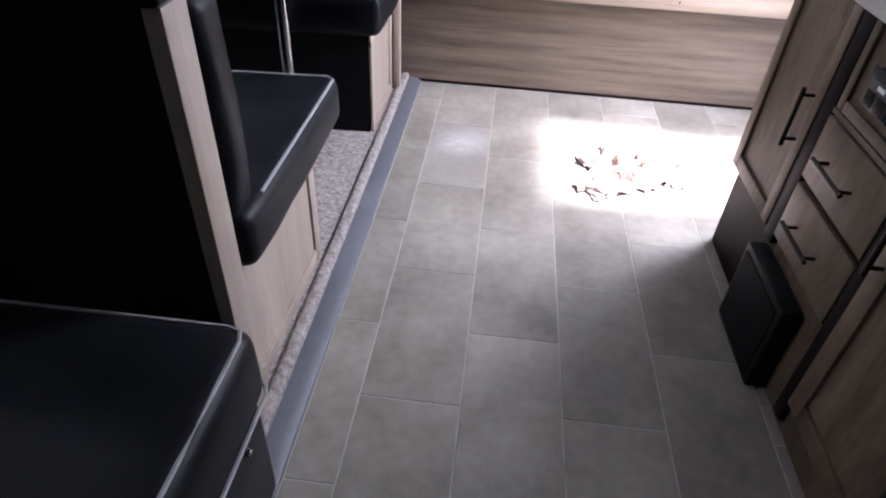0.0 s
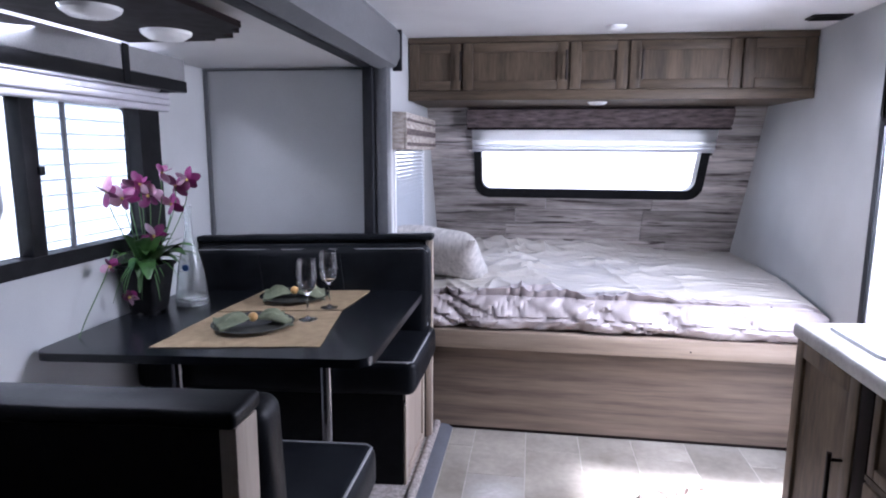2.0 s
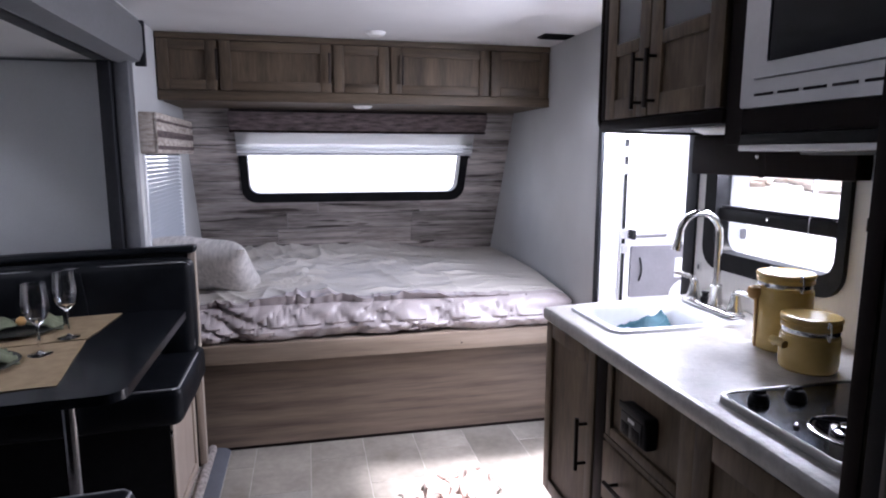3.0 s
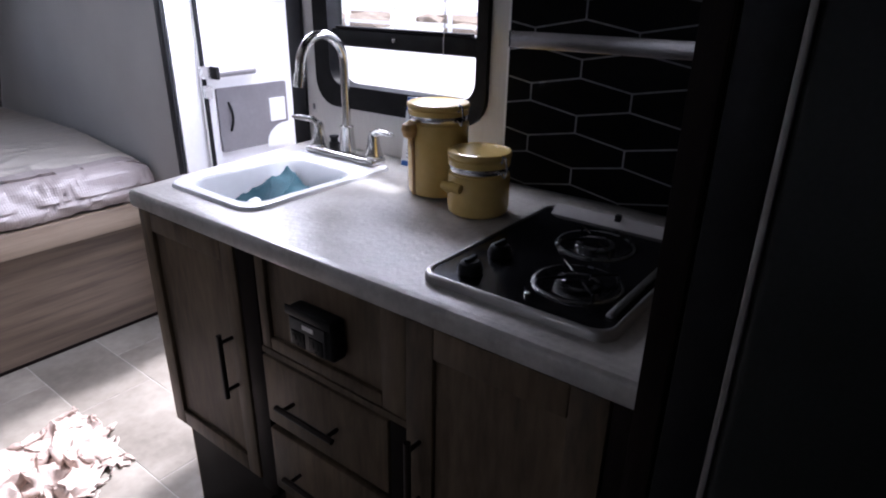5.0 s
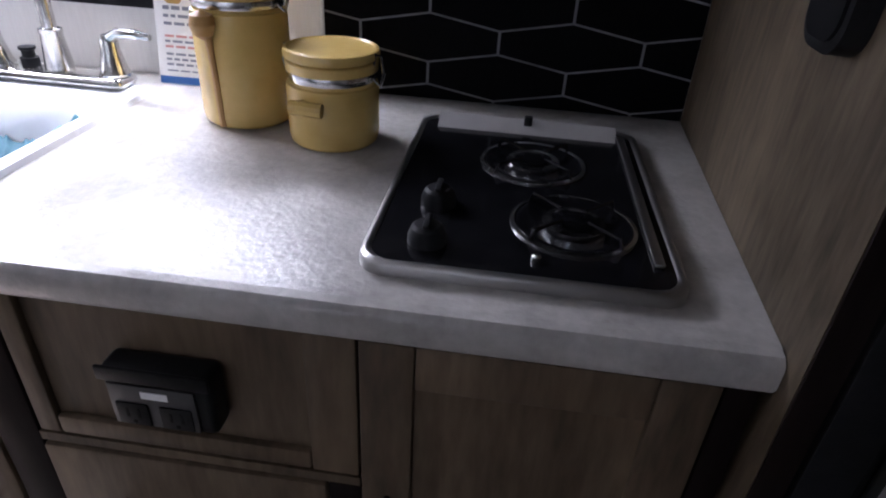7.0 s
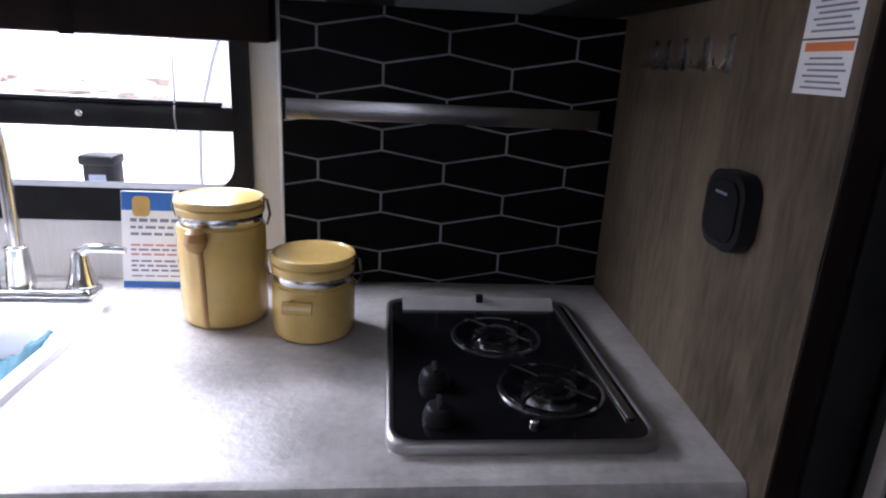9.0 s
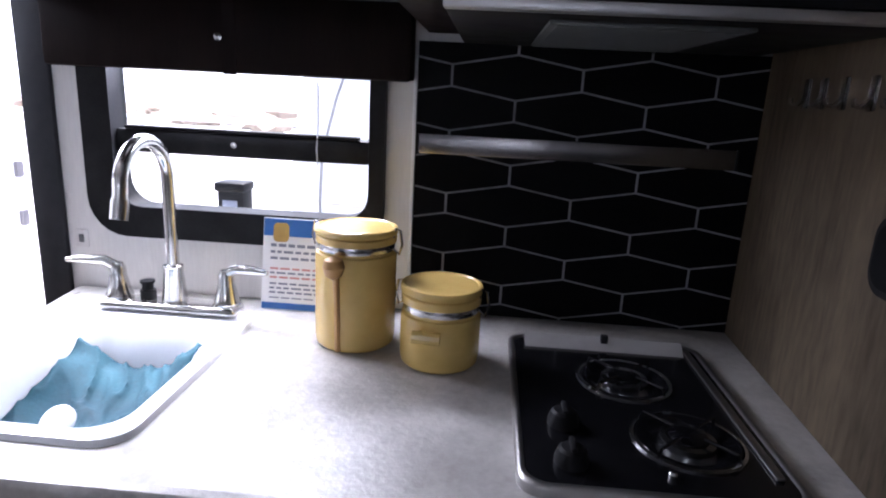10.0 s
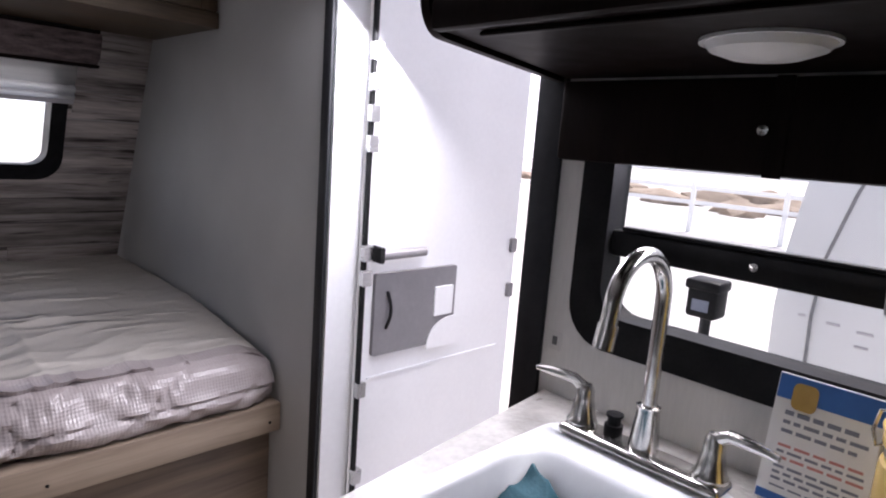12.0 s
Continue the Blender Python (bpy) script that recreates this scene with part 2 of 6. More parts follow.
def translucent(m, amount):
    """Lets light through a thin cloth."""
    n, link = m.node_tree.nodes, m.node_tree.links.new
    out, through_cloth, mixed = n["Principled BSDF"], n.new("ShaderNodeBsdfTranslucent"), n.new("ShaderNodeMixShader")
    mixed.inputs[0].default_value = amount
    link(out.inputs["Base Color"].links[0].from_socket, through_cloth.inputs["Color"])
    link(out.outputs[0], mixed.inputs[1]), link(through_cloth.outputs[0], mixed.inputs[2])
    link(mixed.outputs[0], n["Material Output"].inputs[0])


translucent(BLIND, 0.85)
LENS = shade("frosted white lamp cover", (0.8, 0.8, 0.79), (0.86, 0.86, 0.85), 4, 0.3)
GLASS = glass("clear glass")
FROST = glass("frosted bottle glass", (0.97, 1.0, 1.0), 0.14)
FROST.node_tree.nodes["Principled BSDF"].inputs["Transmission Weight"].default_value = 0.9


def window_glass(name, tint):
    """Thin tinted glass: what it lets through, and a faint gloss."""
    m = bpy.data.materials.new(name)
    m.use_nodes = True
    n, link = m.node_tree.nodes, m.node_tree.links.new
    n.remove(n["Principled BSDF"])
    clear, gloss, mixed, facing = n.new("ShaderNodeBsdfTransparent"), n.new("ShaderNodeBsdfGlossy"), n.new("ShaderNodeMixShader"), n.new("ShaderNodeLayerWeight")
    faint = n.new("ShaderNodeMath")
    faint.operation = "MULTIPLY"
    faint.inputs[1].default_value = 0.18
    clear.inputs[0].default_value = (*tint, 1)
    gloss.inputs["Roughness"].default_value = 0.02
    facing.inputs[0].default_value = 0.3
    link(facing.outputs["Facing"], faint.inputs[0])
    link(faint.outputs[0], mixed.inputs[0]), link(clear.outputs[0], mixed.inputs[1]), link(gloss.outputs[0], mixed.inputs[2])
    link(mixed.outputs[0], n["Material Output"].inputs[0])
    return m


PANE = window_glass("window glass", (0.9, 0.92, 0.92))
PANE_TINT = window_glass("tinted window glass", (0.58, 0.61, 0.62))
RUG = shade("cream shaggy cloth", (0.42, 0.33, 0.29), (0.66, 0.56, 0.51), 12, 0.95, fine=110, bump=0.5, fine_bump=0.8)
PAPER_WHITE = shade("white printed card", (0.72, 0.73, 0.75), (0.78, 0.79, 0.8), 6, 0.45)
BLUE_INK = shade("blue print", (0.02, 0.1, 0.34), (0.03, 0.14, 0.42), 8, 0.45)
GREY_INK = shade("grey print", (0.16, 0.18, 0.24), (0.22, 0.24, 0.3), 8, 0.5)
RED_INK = shade("faded red print", (0.5, 0.2, 0.2), (0.56, 0.26, 0.25), 8, 0.5)
GOLD_INK = shade("gold print", (0.35, 0.22, 0.05), (0.5, 0.33, 0.1), 12, 0.4)
ORANGE = shade("orange label print", (0.6, 0.16, 0.03), (0.68, 0.2, 0.05), 8, 0.5)
GRAVEL = shade("pale gravel", (0.52, 0.5, 0.47), (0.66, 0.64, 0.61), 2, 0.95, fine=30, bump=0.4, fine_bump=0.5)
FRIDGE = shade("dark grey fridge door", (0.014, 0.015, 0.0145), (0.024, 0.026, 0.025), 5, 0.42, fine=200, fine_bump=0.1, specular=0.08)
SIDING = shade("pale grey siding", (0.52, 0.56, 0.58), (0.6, 0.64, 0.66), 2, 0.5)
SLAT = shade("grey white blind slat", (0.36, 0.38, 0.41), (0.42, 0.44, 0.47), 6, 0.5)
BURNER = shade("polished burner steel", (0.5, 0.5, 0.5), (0.62, 0.62, 0.62), 9, 0.26, metal=1.0)
MAGNET = shade("dark brushed steel strip", (0.2, 0.19, 0.19), (0.28, 0.27, 0.27), 6, 0.24, metal=1.0, rough_spread=0.05)
RIM = shade("satin steel rim", (0.3, 0.29, 0.28), (0.38, 0.37, 0.36), 5, 0.36, metal=1.0, rough_spread=0.03)
LEG = shade("polished dark nickel", (0.2, 0.2, 0.21), (0.3, 0.3, 0.31), 20, 0.2, metal=1.0)
# Cream stands in for the window reflected on the tall canister's lid.
LID_SHEEN = shade("lid glaze paled by reflection", (0.7, 0.62, 0.42), (0.78, 0.7, 0.5), 5, 0.12)
DRY = shade("dry brown scrub", (0.22, 0.165, 0.12), (0.46, 0.38, 0.3), 1.2, 0.95, fine=9, bump=0.5)


# ---- mesh helpers ----
def box(bm, x0, y0, z0, x1, y1, z1, bevel=0.0, segments=2):
    made = bmesh.ops.create_cube(bm, size=1.0)["verts"]
    for v in made:
        v.co = Vector(((x0 + x1) / 2 + v.co.x * (x1 - x0), (y0 + y1) / 2 + v.co.y * (y1 - y0), (z0 + z1) / 2 + v.co.z * (z1 - z0)))
    if bevel:
        edges = list({e for v in made for e in v.link_edges})
        bmesh.ops.bevel(bm, geom=edges, offset=bevel, segments=segments, profile=0.5, affect="EDGES")
    return bm


def boxed(*args, **more):
    return box(bmesh.new(), *args, **more)


def lathe(rows, place=(0, 0, 0), steps=32, bm=None, axis="Z"):
    """A turned body from rows of radius and height."""
    bm = bm or bmesh.new()
    rings = []
    for r, h in rows:
        ring = []
        for n in range(steps):
            a = 2 * math.pi * n / steps
            p = Vector((r * math.cos(a), r * math.sin(a), h))
            if axis == "X":
                p = Vector((p.z, p.x, p.y))
            elif axis == "Y":
                p = Vector((p.y, p.z, p.x))
            ring.append(bm.verts.new(p + Vector(place)))
        rings.append(ring)
    for low, high in zip(rings, rings[1:]):
        for n in range(steps):
            bm.faces.new((low[n], low[(n + 1) % steps], high[(n + 1) % steps], high[n]))
    for ring, flip in ((rings[0], True), (rings[-1], False)):
        if (ring[0].co - ring[steps // 2].co).length > 1e-5:
            bm.faces.new(ring[::-1] if flip else ring)
    return bm


def tube(points, radius, bm=None, steps=10, ends=None):
    """A round bar along points; ends may give the radius at each point."""
    bm = bm or bmesh.new()
    pts = [Vector(p) for p in points]
    rings, side = [], None
    for n, p in enumerate(pts):
        way = (pts[min(n + 1, len(pts) - 1)] - pts[max(n - 1, 0)]).normalized()
        if side is None:
            side = way.cross(Vector((0, 0, 1)) if abs(way.z) < 0.9 else Vector((1, 0, 0))).normalized()
        side = (side - way * side.dot(way)).normalized()
        up = way.cross(side)
        r = ends[n] if ends else radius
        rings.append([bm.verts.new(p + r * (math.cos(2 * math.pi * k / steps) * side + math.sin(2 * math.pi * k / steps) * up)) for k in range(steps)])
    for low, high in zip(rings, rings[1:]):
        for k in range(steps):
            bm.faces.new((low[k], low[(k + 1) % steps], high[(k + 1) % steps], high[k]))
    bm.faces.new(rings[0][::-1]), bm.faces.new(rings[-1])
    return bm


def rounded(u0, v0, u1, v1, r, steps=6, corners=(1, 1, 1, 1)):
    """The outline of a rectangle with rounded corners, from the lower left one on."""
    line = []
    for n, (cu, cv, start) in enumerate(((u0, v0, 180), (u1, v0, 270), (u1, v1, 0), (u0, v1, 90))):
        if not corners[n]:
            line.append((cu, cv))
            continue
        mu, mv = cu + (r if n in (0, 3) else -r), cv + (r if n in (0, 1) else -r)
        for k in range(steps + 1):
            a = radians(start + 90 * k / steps)
            line.append((mu + r * math.cos(a), mv + r * math.sin(a)))
    return line


def prism(outline, depth0, depth1, lift, hole=None, bm=None):
    """A plate with an outline, and perhaps a hole with as many corners. lift(u, v, d) gives the place."""
    bm = bm or bmesh.new()
    outer = [[bm.verts.new(lift(u, v, d)) for u, v in outline] for d in (depth0, depth1)]
    count = len(outline)
    for n in range(count):
        bm.faces.new((outer[0][n], outer[0][(n + 1) % count], outer[1][(n + 1) % count], outer[1][n]))
    if hole:
        inner = [[bm.verts.new(lift(u, v, d)) for u, v in hole] for d in (depth0, depth1)]
        for n in range(count):
            k = (n + 1) % count
            bm.faces.new((inner[0][k], inner[0][n], inner[1][n], inner[1][k]))
            bm.faces.new((outer[0][k], outer[0][n], inner[0][n], inner[0][k]))
            bm.faces.new((outer[1][n], outer[1][k], inner[1][k], inner[1][n]))
    else:
        bm.faces.new(outer[0][::-1]), bm.faces.new(outer[1])
    bmesh.ops.recalc_face_normals(bm, faces=bm.faces[:])
    return bm


def on_x(u, v, d):
    return (d, u, v)


def on_y(u, v, d):
    return (u, d, v)


def on_z(u, v, d):
    return (u, v, d)


ORIGIN = {}


def mesh_of(name, bm, material, smooth=30):
    data = bpy.data.meshes.new(name)
    bmesh.ops.recalc_face_normals(bm, faces=bm.faces[:])
    if smooth:
        for f in bm.faces:
            f.smooth = True
        for e in bm.edges:
            if len(e.link_faces) == 2 and e.calc_face_angle(0) > radians(smooth):
                e.smooth = False
    bm.to_mesh(data)
    bm.free()
    data.materials.append(material)
    return data


def thing(name, place, label, category, group="", kind=""):
    """An empty at the base of a thing, for its parts."""
    ob = tagged(new(name), label, category, group, kind)
    ob.location = place
    ob.empty_display_size = 0.05
    ORIGIN[ob.name] = Vector(place)
    return ob


def part(name, bm, material, parent, label="", smooth=30):
    """One mesh, built in world places, under a thing or a part."""
    origin = ORIGIN[parent.name]
    bmesh.ops.translate(bm, vec=-origin, verts=bm.verts[:])
    ob = new(name, mesh_of(name, bm, material, smooth))
    ob.parent = parent
    ORIGIN[ob.name] = origin
    return tagged(ob, label)


def solid(name, bm, material, label, category, group="", kind="", smooth=30):
    """A thing of one mesh, built in world places."""
    ob = new(name, mesh_of(name, bm, material, smooth))
    ORIGIN[ob.name] = Vector((0, 0, 0))
    return tagged(ob, label, category, group, kind)


def cushion(x0, y0, z0, x1, y1, z1, r=0.035, puff=0.012):
    """A padded block with rounded, slightly swollen sides."""
    bm = bmesh.new()
    nx, ny, nz = (max(3, min(16, int(abs(b - a) / 0.05))) for a, b in ((x0, x1), (y0, y1), (z0, z1)))
    made = bmesh.ops.create_cube(bm, size=1.0)["verts"]
    for v in made:
        v.co = Vector(((x0 + x1) / 2 + v.co.x * (x1 - x0), (y0 + y1) / 2 + v.co.y * (y1 - y0), (z0 + z1) / 2 + v.co.z * (z1 - z0)))
    bmesh.ops.bevel(bm, geom=bm.edges[:], offset=r, segments=4, profile=0.5, affect="EDGES")
    for axis, (a, b, count) in enumerate(((x0, x1, nx), (y0, y1, ny), (z0, z1, nz))):
        normal = Vector([1.0 if k == axis else 0.0 for k in range(3)])
        for n in range(1, count):
            at = Vector([(a + r) + (b - a - 2 * r) * n / count if k == axis else 0.0 for k in range(3)])
            bmesh.ops.bisect_plane(bm, geom=bm.verts[:] + bm.edges[:] + bm.faces[:], plane_co=at, plane_no=normal)
    centre, half = Vector(((x0 + x1) / 2, (y0 + y1) / 2, (z0 + z1) / 2)), Vector(((x1 - x0) / 2, (y1 - y0) / 2, (z1 - z0) / 2))
    for v in bm.verts:
        q = Vector([(v.co[k] - centre[k]) / half[k] for k in range(3)])
        for k in range(3):
            others = [q[j] for j in range(3) if j != k]
            v.co[k] += puff * q[k] * max(0, 1 - others[0] ** 2) * max(0, 1 - others[1] ** 2)
        v.co += 0.004 * Vector(noise.noise_vector(v.co * 7))
    return bm


def bar_handle(parent, a, b, out, material=None):
    """A bar pull from a to b that stands off along out."""
    a, b, out = Vector(a), Vector(b), Vector(out)
    way = (b - a).normalized()
    bm = tube((a + out, b + out), 0.006)
    for p in (a + way * 0.018, b - way * 0.018):
        tube((p, p + out), 0.0045, bm)
    return part("handle", bm, material or HANDLE, parent, "dark bronze bar handle")


# ---- floor ----
def floor_tile(x0, y0, x1, y1):
    return boxed(x0 + 0.0018, y0 + 0.0018, -0.006, x1 - 0.0018, y1 - 0.0018, 0.0, bevel=0.0007, segments=1)


base_floor = solid("floor", boxed(-1.18, -3.2, -0.06, 0.66, 2.62, -0.0015), GROUT, "grey stone look vinyl tile floor with pale joints", "floor", kind="structure")
slide_floor = solid("floor_slide", boxed(-2.4, -2.6, -0.06, -1.232, 1.08, 0.032, bevel=0.008), CARPET, "grey brown flecked carpet on the raised slide floor", "carpet", kind="structure")
strip = solid("trim_floor", prism([(-1.202, 0.0), (-1.142, 0.0), (-1.145, 0.006), (-1.168, 0.018), (-1.202, 0.022)], -2.6, 1.1, on_y), STRIP, "slate blue rubber floor strip beside the carpet", "trim", kind="structure")
solid("trim_carpet", boxed(-1.24, -2.6, -0.005, -1.2025, 1.096, 0.045, bevel=0.014, segments=3), CARPET, "carpeted edge of the raised slide floor", "trim", kind="structure")


# ---- walls ----
def wall_piece(name, x0, y0, z0, x1, y1, z1, material=WALL, label="plain pale grey wallboard wall"):
    return solid(name, boxed(x0, y0, z0, x1, y1, z1), material, label, "wall", kind="structure", smooth=0)


RX0, RX1 = 0.6, 0.68
DOOR_Y0, DOOR_Y1, DOOR_TOP = 0.16, 0.828, 1.9
WIN_Y0, WIN_Y1, WIN_Z0, WIN_Z1 = -0.53, 0.046, 1.031, 1.46
wall_piece("wall_east_front", RX0, DOOR_Y1, -0.06, RX1, 2.75, 2.0)
wall_piece("wall_east_over_door", RX0, DOOR_Y0, DOOR_TOP, RX1, DOOR_Y1, 2.0)
bm = bmesh.new()
for y0, z0, y1, z1 in ((WIN_Y1 - 0.02, -0.06, DOOR_Y0, 2.0), (WIN_Y0 + 0.02, -0.06, WIN_Y1 - 0.02, WIN_Z0 + 0.02), (WIN_Y0 + 0.02, WIN_Z1 - 0.02, WIN_Y1 - 0.02, 2.0), (-3.2, -0.06, WIN_Y0 + 0.02, 2.0)):
    box(bm, RX0, y0, z0, RX1, y1, z1)
solid("wall_east_kitchen", bm, PAPER, "pale woven wallpaper wall behind the sink", "wall", kind="structure", smooth=0)
# Never in view: its dark wood is there to hold down bounced light.
wall_piece("wall_rear", -2.4, -3.26, -0.06, RX1, -3.2, 2.0, WOOD_PANEL, "unseen rear wall, given dark oak to cut bounced light")
LX = -1.452
# left wall beside the bed, with its window
SW_Y0, SW_Y1, SW_Z0, SW_Z1 = 1.16, 1.95, 0.92, 1.42
bm = bmesh.new()
for y0, z0, y1, z1 in ((1.0, -0.06, SW_Y0, 2.0), (SW_Y1, -0.06, 2.75, 2.0), (SW_Y0, -0.06, SW_Y1, SW_Z0), (SW_Y0, SW_Z1, SW_Y1, 2.0)):
    box(bm, LX - 0.06, y0, z0, LX, y1, z1)
solid("wall_west_bed", bm, WALL, "plain pale grey wallboard wall beside the bed", "wall", kind="structure", smooth=0)
wall_piece("wall_west_rear", LX - 0.06, -3.2, -0.06, LX, -2.6, 2.0)
wall_piece("wall_west_header", LX - 0.06, -2.6, 1.8, LX, 1.0, 2.0)

# slide-out walls
SX = -2.38
SWIN = (-0.8, 0.64, 1.0, 1.62)
slide_wall = solid("wall_slide_outer", prism([(-2.6, -0.06), (1.11, -0.06), (1.11, 1.86), (-2.6, 1.86)], SX - 0.05, SX, on_x, [(SWIN[0] + 0.02, SWIN[2] + 0.02), (SWIN[1] - 0.02, SWIN[2] + 0.02), (SWIN[1] - 0.02, SWIN[3] - 0.02), (SWIN[0] + 0.02, SWIN[3] - 0.02)]), WALL, "pale grey wallboard outer wall of the slide-out", "wall", kind="structure", smooth=0)
wall_piece("wall_slide_end", SX + 0.0005, 1.06, -0.06, LX - 0.06, 1.11, 1.86, WALL, "pale grey end wall of the slide-out")
wall_piece("wall_slide_rear", SX - 0.05, -2.65, -0.06, LX - 0.06, -2.6, 1.86)
solid("trim_slide_corner", boxed(SX, 1.042, 0.9, SX + 0.018, 1.06, 1.79, bevel=0.003), TRIM_GREY, "thin grey corner moulding in the slide-out", "trim", kind="structure")
solid("trim_slide_corner", boxed(SX + 0.018, 1.052, 1.782, LX - 0.11, 1.06, 1.79, bevel=0.002), TRIM_GREY, "thin grey moulding under the slide-out ceiling", "trim", kind="structure")


# ceilings
solid("ceiling", boxed(LX - 0.06, -3.26, 2.0, RX1, 2.75, 2.05), CEILING, "plain white ceiling board", "ceiling", kind="structure", smooth=0)
solid("ceiling_slide", boxed(SX - 0.05, -2.65, 1.795, LX - 0.062, 1.11, 1.86), CEILING, "plain white slide-out ceiling", "ceiling", kind="structure", smooth=0)

# slide-out opening trim: dark post, grey casing and the beam above
solid("trim_slide_post", boxed(-1.548, 0.93, 0.03, -1.5, 0.998, 1.795, bevel=0.006), TRIM_DARK, "charcoal post at the end of the slide-out", "trim", kind="structure")
solid("trim_slide_post", boxed(-1.548, 0.9985, 0.03, -1.5125, 1.059, 1.794), TRIM_DARK, "charcoal post at the end of the slide-out", "trim", kind="structure", smooth=0)
solid("trim_slide_casing", boxed(-1.499, 0.955, 0.03, -1.436, 1.03, 1.8, bevel=0.01), TRIM_GREY, "grey casing round the slide-out opening", "trim", kind="structure")
solid("trim_slide_beam", prism([(-1.55, 1.797), (-1.47, 1.77), (-1.41, 1.79), (-1.392, 1.83), (-1.392, 1.93), (-1.41, 1.96), (-1.45, 1.96)], -2.6, 1.03, on_y), TRIM_GREY, "grey beam over the slide-out opening", "trim", kind="structure")
solid("trim_slide_beam_edge", boxed(-1.56, -2.6, 1.775, -1.5, 0.928, 1.794, bevel=0.006), TRIM_DARK, "charcoal edge under the slide-out beam", "trim", kind="structure")
solid("trim_beam_end", boxed(-1.43, 1.032, 1.77, -1.385, 1.05, 1.955, bevel=0.005), TRIM_DARK, "charcoal end cap of the slide-out beam", "trim", kind="structure")


# ---- sloping front wall with planks ----
FY, FZ, LEANING = 2.104, 1.686, 0.515


def front(u, v, d):
    """A place on the sloping front wall: across, height, and distance into the room."""
    return (u, FY + (FZ - v) * LEANING - d, v)


FW_U0, FW_U1, FW_Z0, FW_Z1 = -1.16, 0.325, 1.09, 1.56
bm = bmesh.new()
prism(rounded(LX, -0.06, RX0, 2.0, 0.1, corners=(0, 0, 0, 0)), -0.03, -0.08, front, bm=bm, hole=[(FW_U0 + 0.03, FW_Z0 + 0.03), (FW_U1 - 0.03, FW_Z0 + 0.03), (FW_U1 - 0.03, FW_Z1 - 0.03), (FW_U0 + 0.03, FW_Z1 - 0.03)])
front_wall = solid("wall_front", bm, WALL, "sloping front wall faced with whitewashed planks", "wall", kind="structure", smooth=0)


def planks():
    """Whitewashed planks of uneven length, laid row by row round the window."""
    random.seed(4)
    rows = 13
    height = 0.112
    for n in range(rows):
        v0 = 0.56 + n * height
        v1 = v0 + height
        if v0 > 1.9:
            break
        u = LX
        while u < RX0 - 0.01:
            end = min(u + random.uniform(0.35, 1.05), RX0)
            if RX0 - end < 0.18:
                end = RX0
            spans = [(u, end)]
            if v1 > FW_Z0 + 0.03 and v0 < FW_Z1 - 0.03:
                spans = [(a, b) for a, b in ((u, min(end, FW_U0 + 0.03)), (max(u, FW_U1 - 0.03), end)) if b - a > 0.01]
            for a, b in spans:
                bm = bmesh.new()
                low = max(v0, 0.56)
                rect = [(a + 0.0012, low + 0.0012), (b - 0.0012, low + 0.0012), (b - 0.0012, v1 - 0.0012), (a + 0.0012, v1 - 0.0012)]
                prism(rect, -0.028, random.uniform(-0.001, 0.001), front, bm=bm)
                part("plank", bm, PLANK, front_wall, smooth=0)
            u = end


